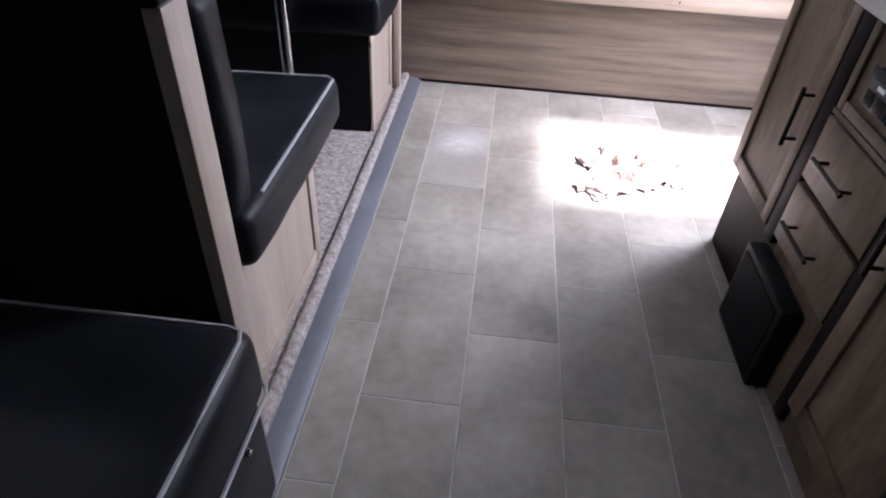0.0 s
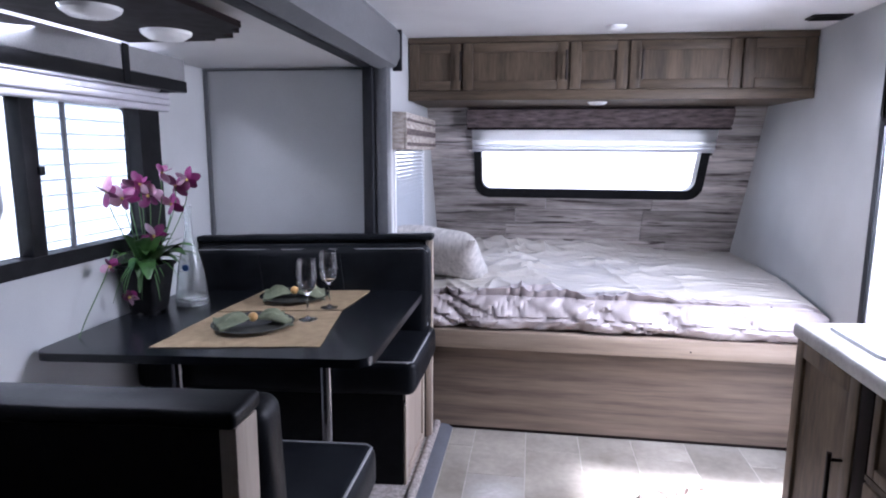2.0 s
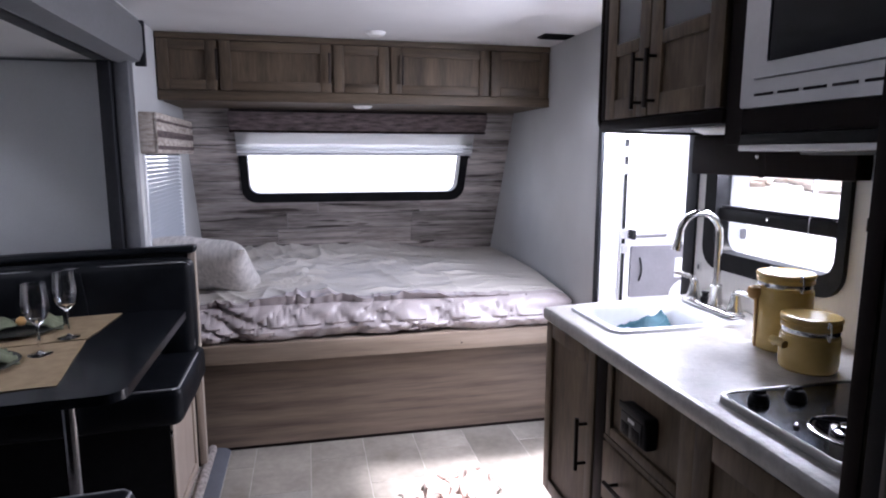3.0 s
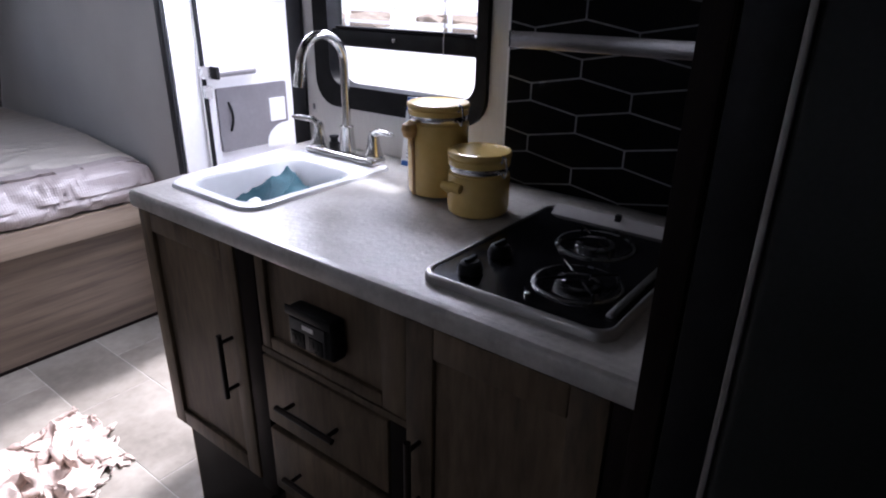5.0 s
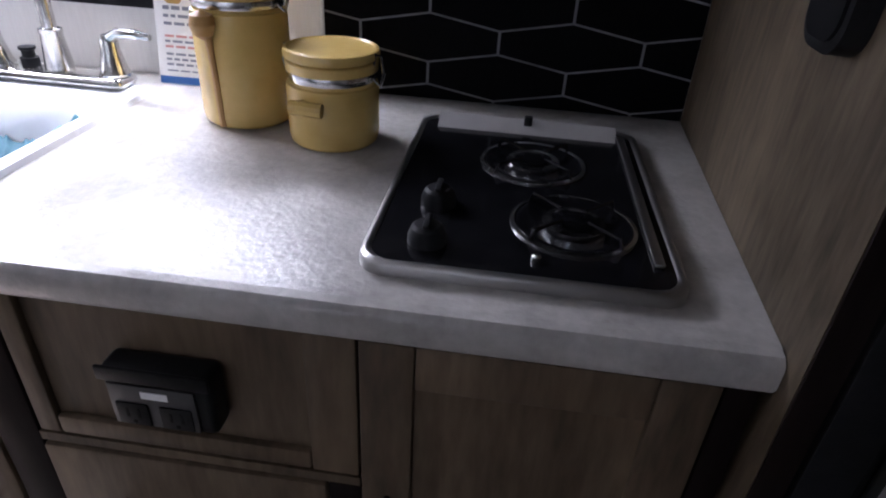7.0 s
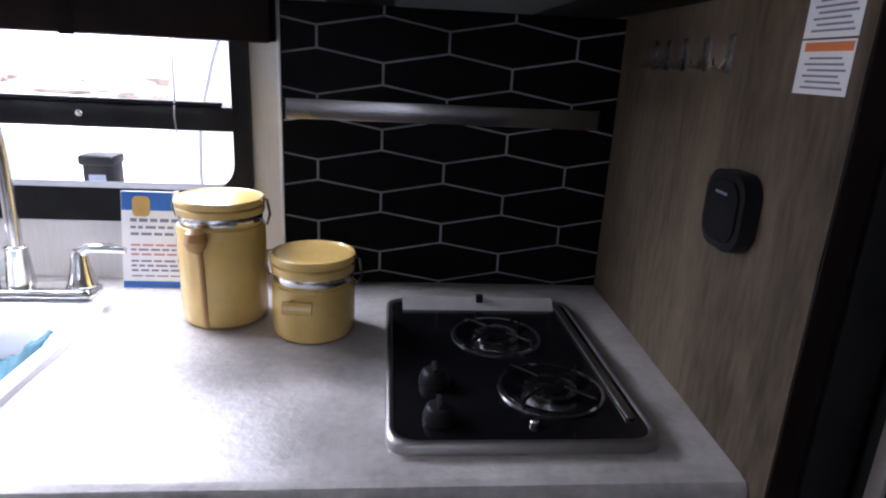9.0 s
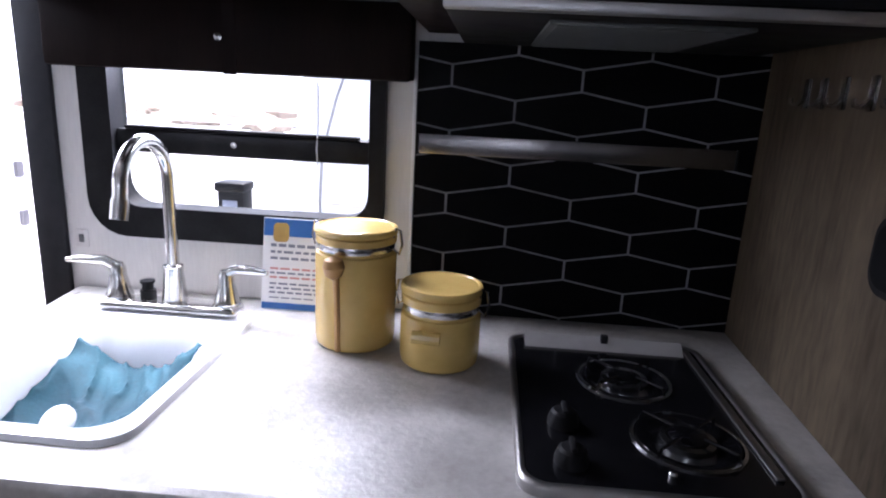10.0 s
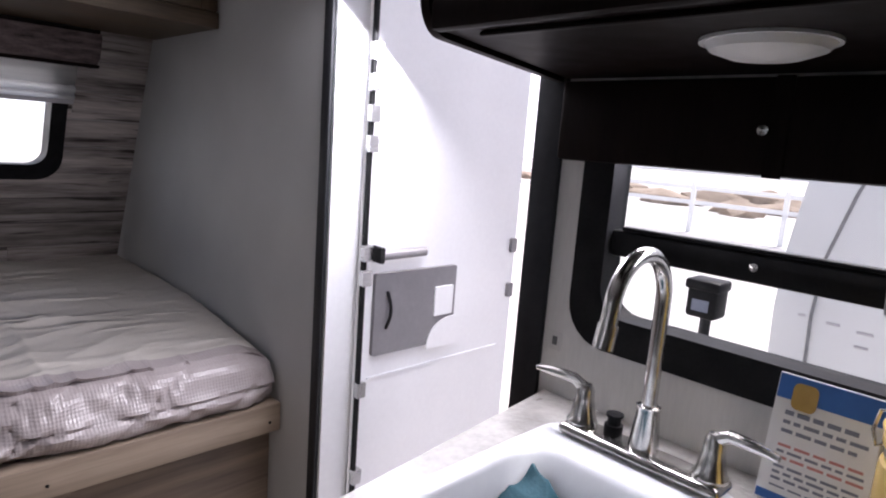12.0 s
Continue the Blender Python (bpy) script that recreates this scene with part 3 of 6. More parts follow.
def front_window():
    w = thing("window_1", front(-0.42, FW_Z0, 0), "wide front window in a black rounded frame", "window", kind="structure")
    rect = rounded(FW_U0, FW_Z0, FW_U1, FW_Z1, 0.09)
    hole = rounded(FW_U0 + 0.05, FW_Z0 + 0.062, FW_U1 - 0.055, FW_Z1 - 0.05, 0.06)
    part("window_frame", prism(rect, -0.09, 0.016, front, hole), BLACK, w, "black rounded plastic window frame")
    pane = part("pane", prism(rounded(FW_U0 + 0.04, FW_Z0 + 0.05, FW_U1 - 0.045, FW_Z1 - 0.04, 0.06), -0.07, -0.066, front), PANE, w)
    pane.visible_shadow = False
    # valance
    v = thing("valance", front(-0.4, 1.53, 0.02), "brown woven fabric valance over the front window", "valance")
    cover = part("valance_front", prism(rounded(-1.19, 1.545, 0.395, 1.668, 0.03), 0.075, 0.095, front), FABRIC, v)
    part("piping", prism(rounded(-1.19, 1.537, 0.395, 1.549, 0.005), 0.076, 0.101, front), WOOD_DARK, cover, "dark lower edge")
    part("piping", prism(rounded(-1.18, 1.655, 0.385, 1.668, 0.005), 0.0955, 0.099, front), WOOD_DARK, cover, "dark upper edge")
    part("valance_end", prism(rounded(-1.19, 1.54, -1.175, 1.66, 0.005), 0.005, 0.075, front), FABRIC, v)
    part("valance_end", prism(rounded(0.38, 1.54, 0.395, 1.66, 0.005), 0.005, 0.075, front), FABRIC, v)
    # gathered shade below it
    s = thing("pleated_shade", front(-0.4, 1.4, 0.02), "white pleated shade drawn half up over the window", "window shade")

    def folds(v0, v1, near, far, name, material, label, wave):
        """A band of cloth that bellies out in soft uneven folds."""
        bm, nu, nv = bmesh.new(), 90, 14
        grid = []
        for i in range(nu + 1):
            u = -1.165 + 1.5 * i / nu
            row = []
            for j in range(nv + 1):
                v = v0 + (v1 - v0) * j / nv
                belly = math.sin(math.pi * j / nv) ** 0.7
                sway = noise.noise(Vector((u * 3.0, v * 24, wave)))
                row.append(bm.verts.new(front(u, v + 0.006 * noise.noise(Vector((u * 2.4, wave, v * 6))), near + (far - near) * belly + 0.008 * sway)))
            grid.append(row)
        for i in range(nu):
            for j in range(nv):
                bm.faces.new((grid[i][j], grid[i + 1][j], grid[i + 1][j + 1], grid[i][j + 1]))
        part(name, bm, material, s, label, smooth=70)

    folds(1.468, 1.56, 0.022, 0.05, "cloth", BLIND, "white translucent cloth", 1.0)
    folds(1.436, 1.472, 0.024, 0.06, "pleat", BLIND, "white translucent fold", 2.0)
    folds(1.412, 1.44, 0.024, 0.062, "pleat", BLIND, "white translucent fold", 3.0)
    part("bottom_bar", prism(rounded(-1.165, 1.4, 0.335, 1.416, 0.005), 0.02, 0.054, front), SHADE_CLOTH, s, "grey lower rail of the shade")


def side_window():
    w = thing("window_2", (LX, SW_Y0, SW_Z0), "small side window beside the bed with a white blind", "window", kind="structure")
    part("window_frame", prism(rounded(SW_Y0 - 0.02, SW_Z0 - 0.02, SW_Y1 + 0.02, SW_Z1 + 0.02, 0.03), LX - 0.06, LX + 0.008, on_x, rounded(SW_Y0 + 0.01, SW_Z0 + 0.01, SW_Y1 - 0.01, SW_Z1 - 0.01, 0.02)), WHITE, w)
    pane = part("pane", boxed(LX - 0.05, SW_Y0, SW_Z0, LX - 0.046, SW_Y1, SW_Z1), PANE, w)
    pane.visible_shadow = False
    b = thing("venetian_blind", (LX, SW_Y0, SW_Z0), "white slatted blind lowered over the side window", "blind")
    slat = None
    for n in range(24):
        z = SW_Z0 + 0.015 + n * 0.0205
        bm = bmesh.new()
        box(bm, LX - 0.012, SW_Y0 + 0.015, -0.0007, LX + 0.012, SW_Y1 - 0.015, 0.0007)
        bmesh.ops.rotate(bm, cent=(LX, 0, 0), matrix=Matrix.Rotation(radians(36), 3, "Y"), verts=bm.verts[:])
        bmesh.ops.translate(bm, vec=(0, 0, z), verts=bm.verts[:])
        part("slat", bm, SLAT, b)
    v = thing("valance", (LX, SW_Y0, SW_Z1), "patterned beige valance over the side window", "valance")
    part("valance_front", boxed(LX + 0.06, SW_Y0 - 0.05, SW_Z1 - 0.01, LX + 0.075, SW_Y1 + 0.03, SW_Z1 + 0.17, bevel=0.006), FABRIC_PALE, v)
    for low, high in ((0.008, 0.026), (0.062, 0.092), (0.128, 0.14)):
        part("woven_band", boxed(LX + 0.0752, SW_Y0 - 0.048, SW_Z1 + low, LX + 0.0775, SW_Y1 + 0.028, SW_Z1 + high), FABRIC, v, "dark woven band", smooth=0)
    for y in (SW_Y0 - 0.05, SW_Y1 + 0.015):
        part("valance_end", boxed(LX + 0.001, y, SW_Z1 - 0.01, LX + 0.06, y + 0.015, SW_Z1 + 0.17, bevel=0.004), FABRIC_PALE, v)


def front_cabinets():
    """The row of cupboards over the bed."""
    y, z0, z1 = 1.507, 1.672, 1.998
    c = thing("overhead_cabinet", (-0.42, y, z0), "row of weathered wood cupboards over the bed", "cabinet")
    bm = boxed(LX + 0.002, y + 0.02, z0 + 0.002, RX0 - 0.002, y + 0.036, z1)
    box(bm, LX + 0.002, y + 0.036, z0 + 0.002, RX0 - 0.002, 2.08, z0 + 0.02)
    for x in (LX + 0.002, RX0 - 0.02):
        box(bm, x, y + 0.036, z0 + 0.02, x + 0.018, 1.93, z1)
    part("body", bm, WOOD_ALONG, c, smooth=0)
    part("rail", boxed(LX + 0.002, y - 0.002, z0, RX0 - 0.002, y + 0.019, z0 + 0.05, bevel=0.003), WOOD_ALONG, c)
    part("rail", boxed(LX + 0.002, y - 0.002, z1 - 0.03, RX0 - 0.002, y + 0.019, z1, bevel=0.003), WOOD_ALONG, c)
    edges = (LX + 0.002, -1.16, -0.6, -0.3, 0.25, RX0 - 0.002)
    for n, (a, b) in enumerate(zip(edges, edges[1:])):
        d = part("door", boxed(a + 0.012, y + 0.008, z0 + 0.053, b - 0.012, y + 0.019, z1 - 0.033), WOOD_OVER, c, smooth=0)
        for x0, x1, s0, s1 in ((a + 0.006, a + 0.06, z0 + 0.053, z1 - 0.033), (b - 0.06, b - 0.006, z0 + 0.053, z1 - 0.033)):
            part("stile", boxed(x0, y - 0.006, s0, x1, y + 0.008, s1, bevel=0.003), WOOD_OVER, d)
        for s0, s1 in ((z0 + 0.053, z0 + 0.1), (z1 - 0.08, z1 - 0.033)):
            part("cross_rail", boxed(a + 0.061, y - 0.006, s0, b - 0.061, y + 0.008, s1, bevel=0.003), WOOD_ALONG, d)
    for x in (-1.165, -0.615, -0.235):
        bar_handle(c, (x, y - 0.004, 1.77), (x, y - 0.004, 1.92), (0, -0.025, 0))
    lamp = thing("reading_lamp", (-0.43, 1.7, z0), "small round lamp under the cupboards", "lamp")
    part("lens", lathe([(0.0, z0 - 0.014), (0.04, z0 - 0.012), (0.055, z0), (0.055, z0 + 0.001)], (-0.43, 1.7, 0)), LENS, lamp)


def wrinkled(x0, y0, x1, y1, z, nx, ny, height):
    """A sheet of cloth with folds, as a grid."""
    bm = bmesh.new()
    grid = [[bm.verts.new((x0 + (x1 - x0) * i / nx, y0 + (y1 - y0) * j / ny, z + height(x0 + (x1 - x0) * i / nx, y0 + (y1 - y0) * j / ny))) for j in range(ny + 1)] for i in range(nx + 1)]
    for i in range(nx):
        for j in range(ny):
            bm.faces.new((grid[i][j], grid[i + 1][j], grid[i + 1][j + 1], grid[i][j + 1]))
    return bm


def bed():
    b = thing("bed", (-0.42, 1.1, 0), "built-in bed with a wood panel front and pale rail", "bed")
    part("front_panel", boxed(LX + 0.002, 1.105, 0.0, RX0 - 0.002, 1.125, 0.45), WOOD_FLAT, b, "grey brown wood grain panel", smooth=0)
    part("toe_strip", boxed(LX + 0.002, 1.098, 0.0, RX0 - 0.002, 1.1045, 0.014, bevel=0.003), WOOD_DARK, b)
    part("rail", boxed(LX + 0.002, 1.035, 0.45, RX0 - 0.003, 1.1, 0.54, bevel=0.004), WOOD_PALE, b, "pale pine rail")
    for x in (-0.02, 0.56):
        part("screw", lathe([(0.0, 1.0325), (0.004, 1.0328), (0.0045, 1.0346)], (x, 0, 0.485), 10, axis="Y"), BLACK, b, "small dark screw")
    part("platform", boxed(LX + 0.002, 1.126, 0.49, RX0 - 0.002, 2.6, 0.54), WOOD_PALE, b, smooth=0)
    m = thing("mattress", (-0.42, 1.1, 0.546), "mattress under a wrinkled satin cream cover", "mattress")
    # one skin: front face, rounded edge and top, with folds
    bm = bmesh.new()
    nx, profile = 380, []
    for k in range(8):
        profile.append((1.045 - 0.024 * math.sin(math.pi * k / 8), 0.546 + 0.075 * k / 7))
    for k in range(1, 7):
        a = radians(180 - 90 * k / 6)
        profile.append((1.105 + 0.062 * math.cos(a), 0.621 + 0.07 * math.sin(a)))
    for k in range(1, 190):
        profile.append((1.105 + (2.56 - 1.105) * k / 189, 0.691 + 0.03 * min(1, k / 84)))
    rings = []
    for i in range(nx + 1):
        x = LX + 0.006 + (RX0 - 0.014 - LX - 0.006) * i / nx
        ring = []
        for k, (y, z) in enumerate(profile):
            bend = 0.35 * math.sin(x * 1.6 + 0.6) + 0.22 * noise.noise(Vector((x * 1.4, y * 1.4, 9.0)))
            along, across = x * 0.9 + y * 0.5, y * 0.95 - x * 0.42 + bend * 0.5
            fold = 0.0
            for f, g, high, sharp, seed in ((1.0, 5.0, 0.03, 5, 3.7), (1.3, 7.5, 0.024, 5, 1.1), (1.8, 11.0, 0.013, 5, 7.1)):
                crest = 1 - abs(noise.noise(Vector((along * f, across * g, seed))))
                fold += high * crest ** sharp * min(1.3, max(0.15, 2.6 * noise.noise(Vector((x * 1.6, y * 1.9, seed + 4))) + 0.6))
            cross = 1 - abs(noise.noise(Vector((x * 6.5 + y * 2.2, y * 1.6 - x * 1.0, 12.3))))
            fold += 0.012 * cross ** 6
            fold *= 0.15 + 1.5 * max(0.0, min(1.0, (0.35 - x) / 1.0))
            near = max(0.0, 1 - abs(y - 1.07) / 0.2)
            pucker = 1 - abs(noise.noise(Vector((x * 6.5 + z * 13 + 0.8 * y, 0.4, z * 5))))
            hang = near * (0.034 * pucker ** 5 * (0.4 + 1.2 * abs(noise.noise(Vector((x * 3.1, 8.0, 0.0))))) + 0.015 * (1 - abs(noise.noise(Vector((x * 13 - z * 22, 3.1, z * 4))))) ** 7)
            hang *= 0.65 + 0.35 * max(0.0, min(1.0, (0.25 - x) / 0.8))
            end = max(0.0, (x - 0.48) / 0.1)
            rise = max(0.0, min(1.0, (k - 4) / 9))
            if k < 14:
                seam = -0.012 if k == 5 else 0.0
                ring.append(bm.verts.new((x, y - seam + hang * 1.8 + 0.03 * end ** 2 * (1 - rise), z + fold * 0.25 - 0.03 * end ** 2 * rise)))
            else:
                ring.append(bm.verts.new((x, y, z + fold + hang - 0.03 * end ** 2 * max(0.0, 1 - (y - 1.1) / 0.5) + 0.004 * noise.noise(Vector((x * 2, y * 2, 5))))))
        rings.append(ring)
    skirt = bmesh.new()
    for a, b2 in zip(rings, rings[1:]):
        for k in range(22):
            skirt.faces.new([skirt.verts.new(v.co) for v in (a[k], b2[k], b2[k + 1], a[k + 1])])
        for k in range(22, len(profile) - 1):
            bm.faces.new((a[k], b2[k], b2[k + 1], a[k + 1]))
    bmesh.ops.remove_doubles(skirt, verts=skirt.verts[:], dist=0.0001)
    bmesh.ops.delete(bm, geom=[v for v in bm.verts if not v.link_faces], context="VERTS")
    part("cover", bm, SHEET, m, smooth=60)
    part("side_band", skirt, MATTRESS, m, "quilted satin front edge", smooth=60)
    part("side", boxed(RX0 - 0.03, 1.2, 0.546, RX0 - 0.016, 2.5, 0.64, bevel=0.006), MATTRESS, m)
    p = new("pillow", mesh_of("pillow", pillow_mesh(0.66, 0.46, 0.19), PILLOW, 60))
    p.matrix_world = pose(-1.235, 1.42, 0.825, 6, 31, 84)
    tagged(p, "pale leaf-print pillow leaning at the bed's head", "pillow")


def pillow_mesh(length, width, thick):
    bm = bmesh.new()
    n = 28
    for side in (1, -1):
        grid = []
        for i in range(n + 1):
            row = []
            for j in range(n + 1):
                u, v = 2 * i / n - 1, 2 * j / n - 1
                pinch = 1 - 0.07 * (1 - u * u) * abs(v) ** 3, 1 - 0.07 * (1 - v * v) * abs(u) ** 3
                body = max(0.0, (1 - u ** 4) * (1 - v ** 4)) ** 0.55
                x, y = u * length / 2 * pinch[1], v * width / 2 * pinch[0]
                z = side * thick / 2 * body + 0.006 * noise.noise(Vector((x * 9, y * 9, side)))* body
                row.append(bm.verts.new((x, y, z)))
            grid.append(row)
        for i in range(n):
            for j in range(n):
                bm.faces.new((grid[i][j], grid[i + 1][j], grid[i + 1][j + 1], grid[i][j + 1]))
    bmesh.ops.remove_doubles(bm, verts=bm.verts[:], dist=0.0008)
    return bm


# ---- dinette ----
POST = shade("pale wood end board", (0.26, 0.21, 0.17), (0.4, 0.34, 0.28), 3, 0.5, stretch=(5, 5, 0.5), fine=20, fine_bump=0.2)
XE = -1.22


def framed_panel(parent, y0, y1, z0, z1, x, name="door", material=WOOD):
    """A recessed cupboard panel in the plane x, with its frame round it."""
    d = part(name, boxed(x - 0.014, y0 + 0.04, z0 + 0.04, x - 0.008, y1 - 0.04, z1 - 0.04), material, parent, smooth=0)
    for a, b in ((y0, y0 + 0.045), (y1 - 0.045, y1)):
        part("stile", boxed(x - 0.012, a, z0, x, b, z1, bevel=0.003), material, d)
    for a, b in ((z0, z0 + 0.045), (z1 - 0.045, z1)):
        part("cross_rail", boxed(x - 0.012, y0 + 0.0455, a, x, y1 - 0.0455, b, bevel=0.003), material, d)
    return d


def bench(name, label, box_y, seat_y, back_y, post_y, top, seat_z, group):
    b = thing(name, (-1.77, (seat_y[0] + seat_y[1]) / 2, 0.033), label, "bench", group)
    y0, y1 = box_y
    part("box", boxed(SX + 0.002, y0, 0.033, XE - 0.05, y1, seat_z[0] - 0.001), BLACK_MATT, b, "dark front of the bench box", smooth=0)
    framed_panel(b, y0 + 0.001, y1 - 0.001, 0.033, seat_z[0] - 0.001, XE - 0.034, "side_panel", POST)
    seat = part("seat", cushion(SX + 0.004, seat_y[0], seat_z[0], XE + 0.02, seat_y[1], seat_z[1], 0.03), VINYL, b, "black vinyl seat cushion")
    sign = 1 if back_y[0] > seat_y[0] + 0.1 else -1
    edge = seat_y[0] + 0.012 if sign > 0 else seat_y[1] - 0.012
    other = back_y[0] if sign > 0 else back_y[1]
    line = [(SX + 0.05, edge, seat_z[1] - 0.004), (XE - 0.01, edge, seat_z[1] - 0.004), (XE + 0.008, edge + sign * 0.012, seat_z[1] - 0.006), (XE + 0.008, other, seat_z[1] - 0.006)]
    part("piping", tube(line, 0.0045, steps=6), PIPING, seat, "pale piping and edge highlight")
    part("backrest", cushion(SX + 0.03, back_y[0], seat_z[1] - 0.02, XE - 0.004, back_y[1], top - 0.045, 0.03), VINYL, b, "black vinyl backrest cushion")
    face = back_y[0] - 0.012 if sign > 0 else back_y[1] + 0.012
    # Pale tube on the far backrest draws the highlight along its crease.
    if sign > 0:
        high = top - 0.052
        part("piping", tube([(SX + 0.06, back_y[0] + 0.01, high), (XE - 0.03, back_y[0] + 0.01, high), (XE - 0.008, back_y[0] + 0.02, high - 0.012), (XE - 0.004, back_y[0] + 0.024, seat_z[1] + 0.02)], 0.003, steps=6), PIPING, b, "pale piping and edge highlight")
    for k in (1, 2):
        x = SX + (XE - SX) * k / 3
        line = [(x - 0.03 + 0.03 * j / 8 + 0.02 * math.sin(j * 0.5), face - sign * 0.004 * math.sin(math.pi * j / 8), seat_z[1] + 0.03 + (top - 0.1 - seat_z[1]) * j / 8) for j in range(9)]
        part("seam", tube(line, 0.003, steps=6), VINYL, b)
    part("back_panel", boxed(SX + 0.002, post_y[0] + 0.002, 0.034, XE - 0.03, post_y[1] - 0.002, top - 0.03), BLACK_MATT, b, smooth=0)
    part("end_post", boxed(XE - 0.029, post_y[0], 0.034, XE + 0.001, post_y[1], top - 0.031, bevel=0.003), POST, b, "pale wood end of the bench back")
    part("cap", cushion(SX + 0.002, min(post_y[0], post_y[1]) - 0.012, top - 0.03, XE + 0.004, max(post_y) + 0.012, top, 0.01, 0.002), VINYL, b, "padded black top edge")
    return b


def dinette():
    far = bench("dinette_bench", "black vinyl dinette bench with its back to the bed", (0.47, 0.905), (0.37, 0.9), (0.79, 0.905), (0.906, 0.945), 1.03, (0.462, 0.6), "dinette benches")
    near = bench("dinette_bench", "black vinyl dinette bench with a pale wood end post", (-0.9, -0.34), (-0.9, -0.2), (-0.9, -0.795), (-0.995, -0.92), 1.008, (0.43, 0.56), "dinette benches")
    part("latch", boxed(-1.262, 0.462, 0.385, -1.254, 0.469, 0.41, bevel=0.001), CHROME, far, "small chrome latch")
    t = thing("dinette_table", (-1.75, 0.33, 0.033), "charcoal laminate dinette table on two chrome legs", "table")
    part("tabletop", prism(rounded(SX + 0.002, -0.14, -1.235, 0.785, 0.06), 0.762, 0.79, on_z), TABLE_TOP, t, "charcoal tabletop with rounded corners")
    for x in (-1.54, -2.16):
        leg = part("leg", tube([(x, 0.33, 0.036), (x, 0.33, 0.762)], 0.024, steps=20), LEG, t, "polished metal pedestal leg")
        part("foot", lathe([(0.09, 0.033), (0.09, 0.038), (0.05, 0.05), (0.026, 0.06)], (x, 0.33, 0)), CHROME, leg)


# ---- kitchen ----
OUTLET_PLATE = shade("dark grey outlet plastic", (0.035, 0.035, 0.036), (0.055, 0.055, 0.056), 20, 0.45)


def cab_front(parent, y0, y1, z0, z1, x=0.0, name="door", inset=0.05):
    """A shaker front in the plane x: raised frame round a recessed panel."""
    d = part(name, boxed(x + 0.009, y0 + inset - 0.004, z0 + inset - 0.004, x + 0.016, y1 - inset + 0.004, z1 - inset + 0.004), WOOD, parent, smooth=0)
    for a, b in ((y0, y0 + inset), (y1 - inset, y1)):
        part("stile", boxed(x, a, z0, x + 0.018, b, z1, bevel=0.003), WOOD, d)
    for a, b in ((z0, z0 + inset), (z1 - inset, z1)):
        part("cross_rail", boxed(x, y0 + inset + 0.0005, a, x + 0.018, y1 - inset - 0.0005, b, bevel=0.003), WOOD, d)
    return d


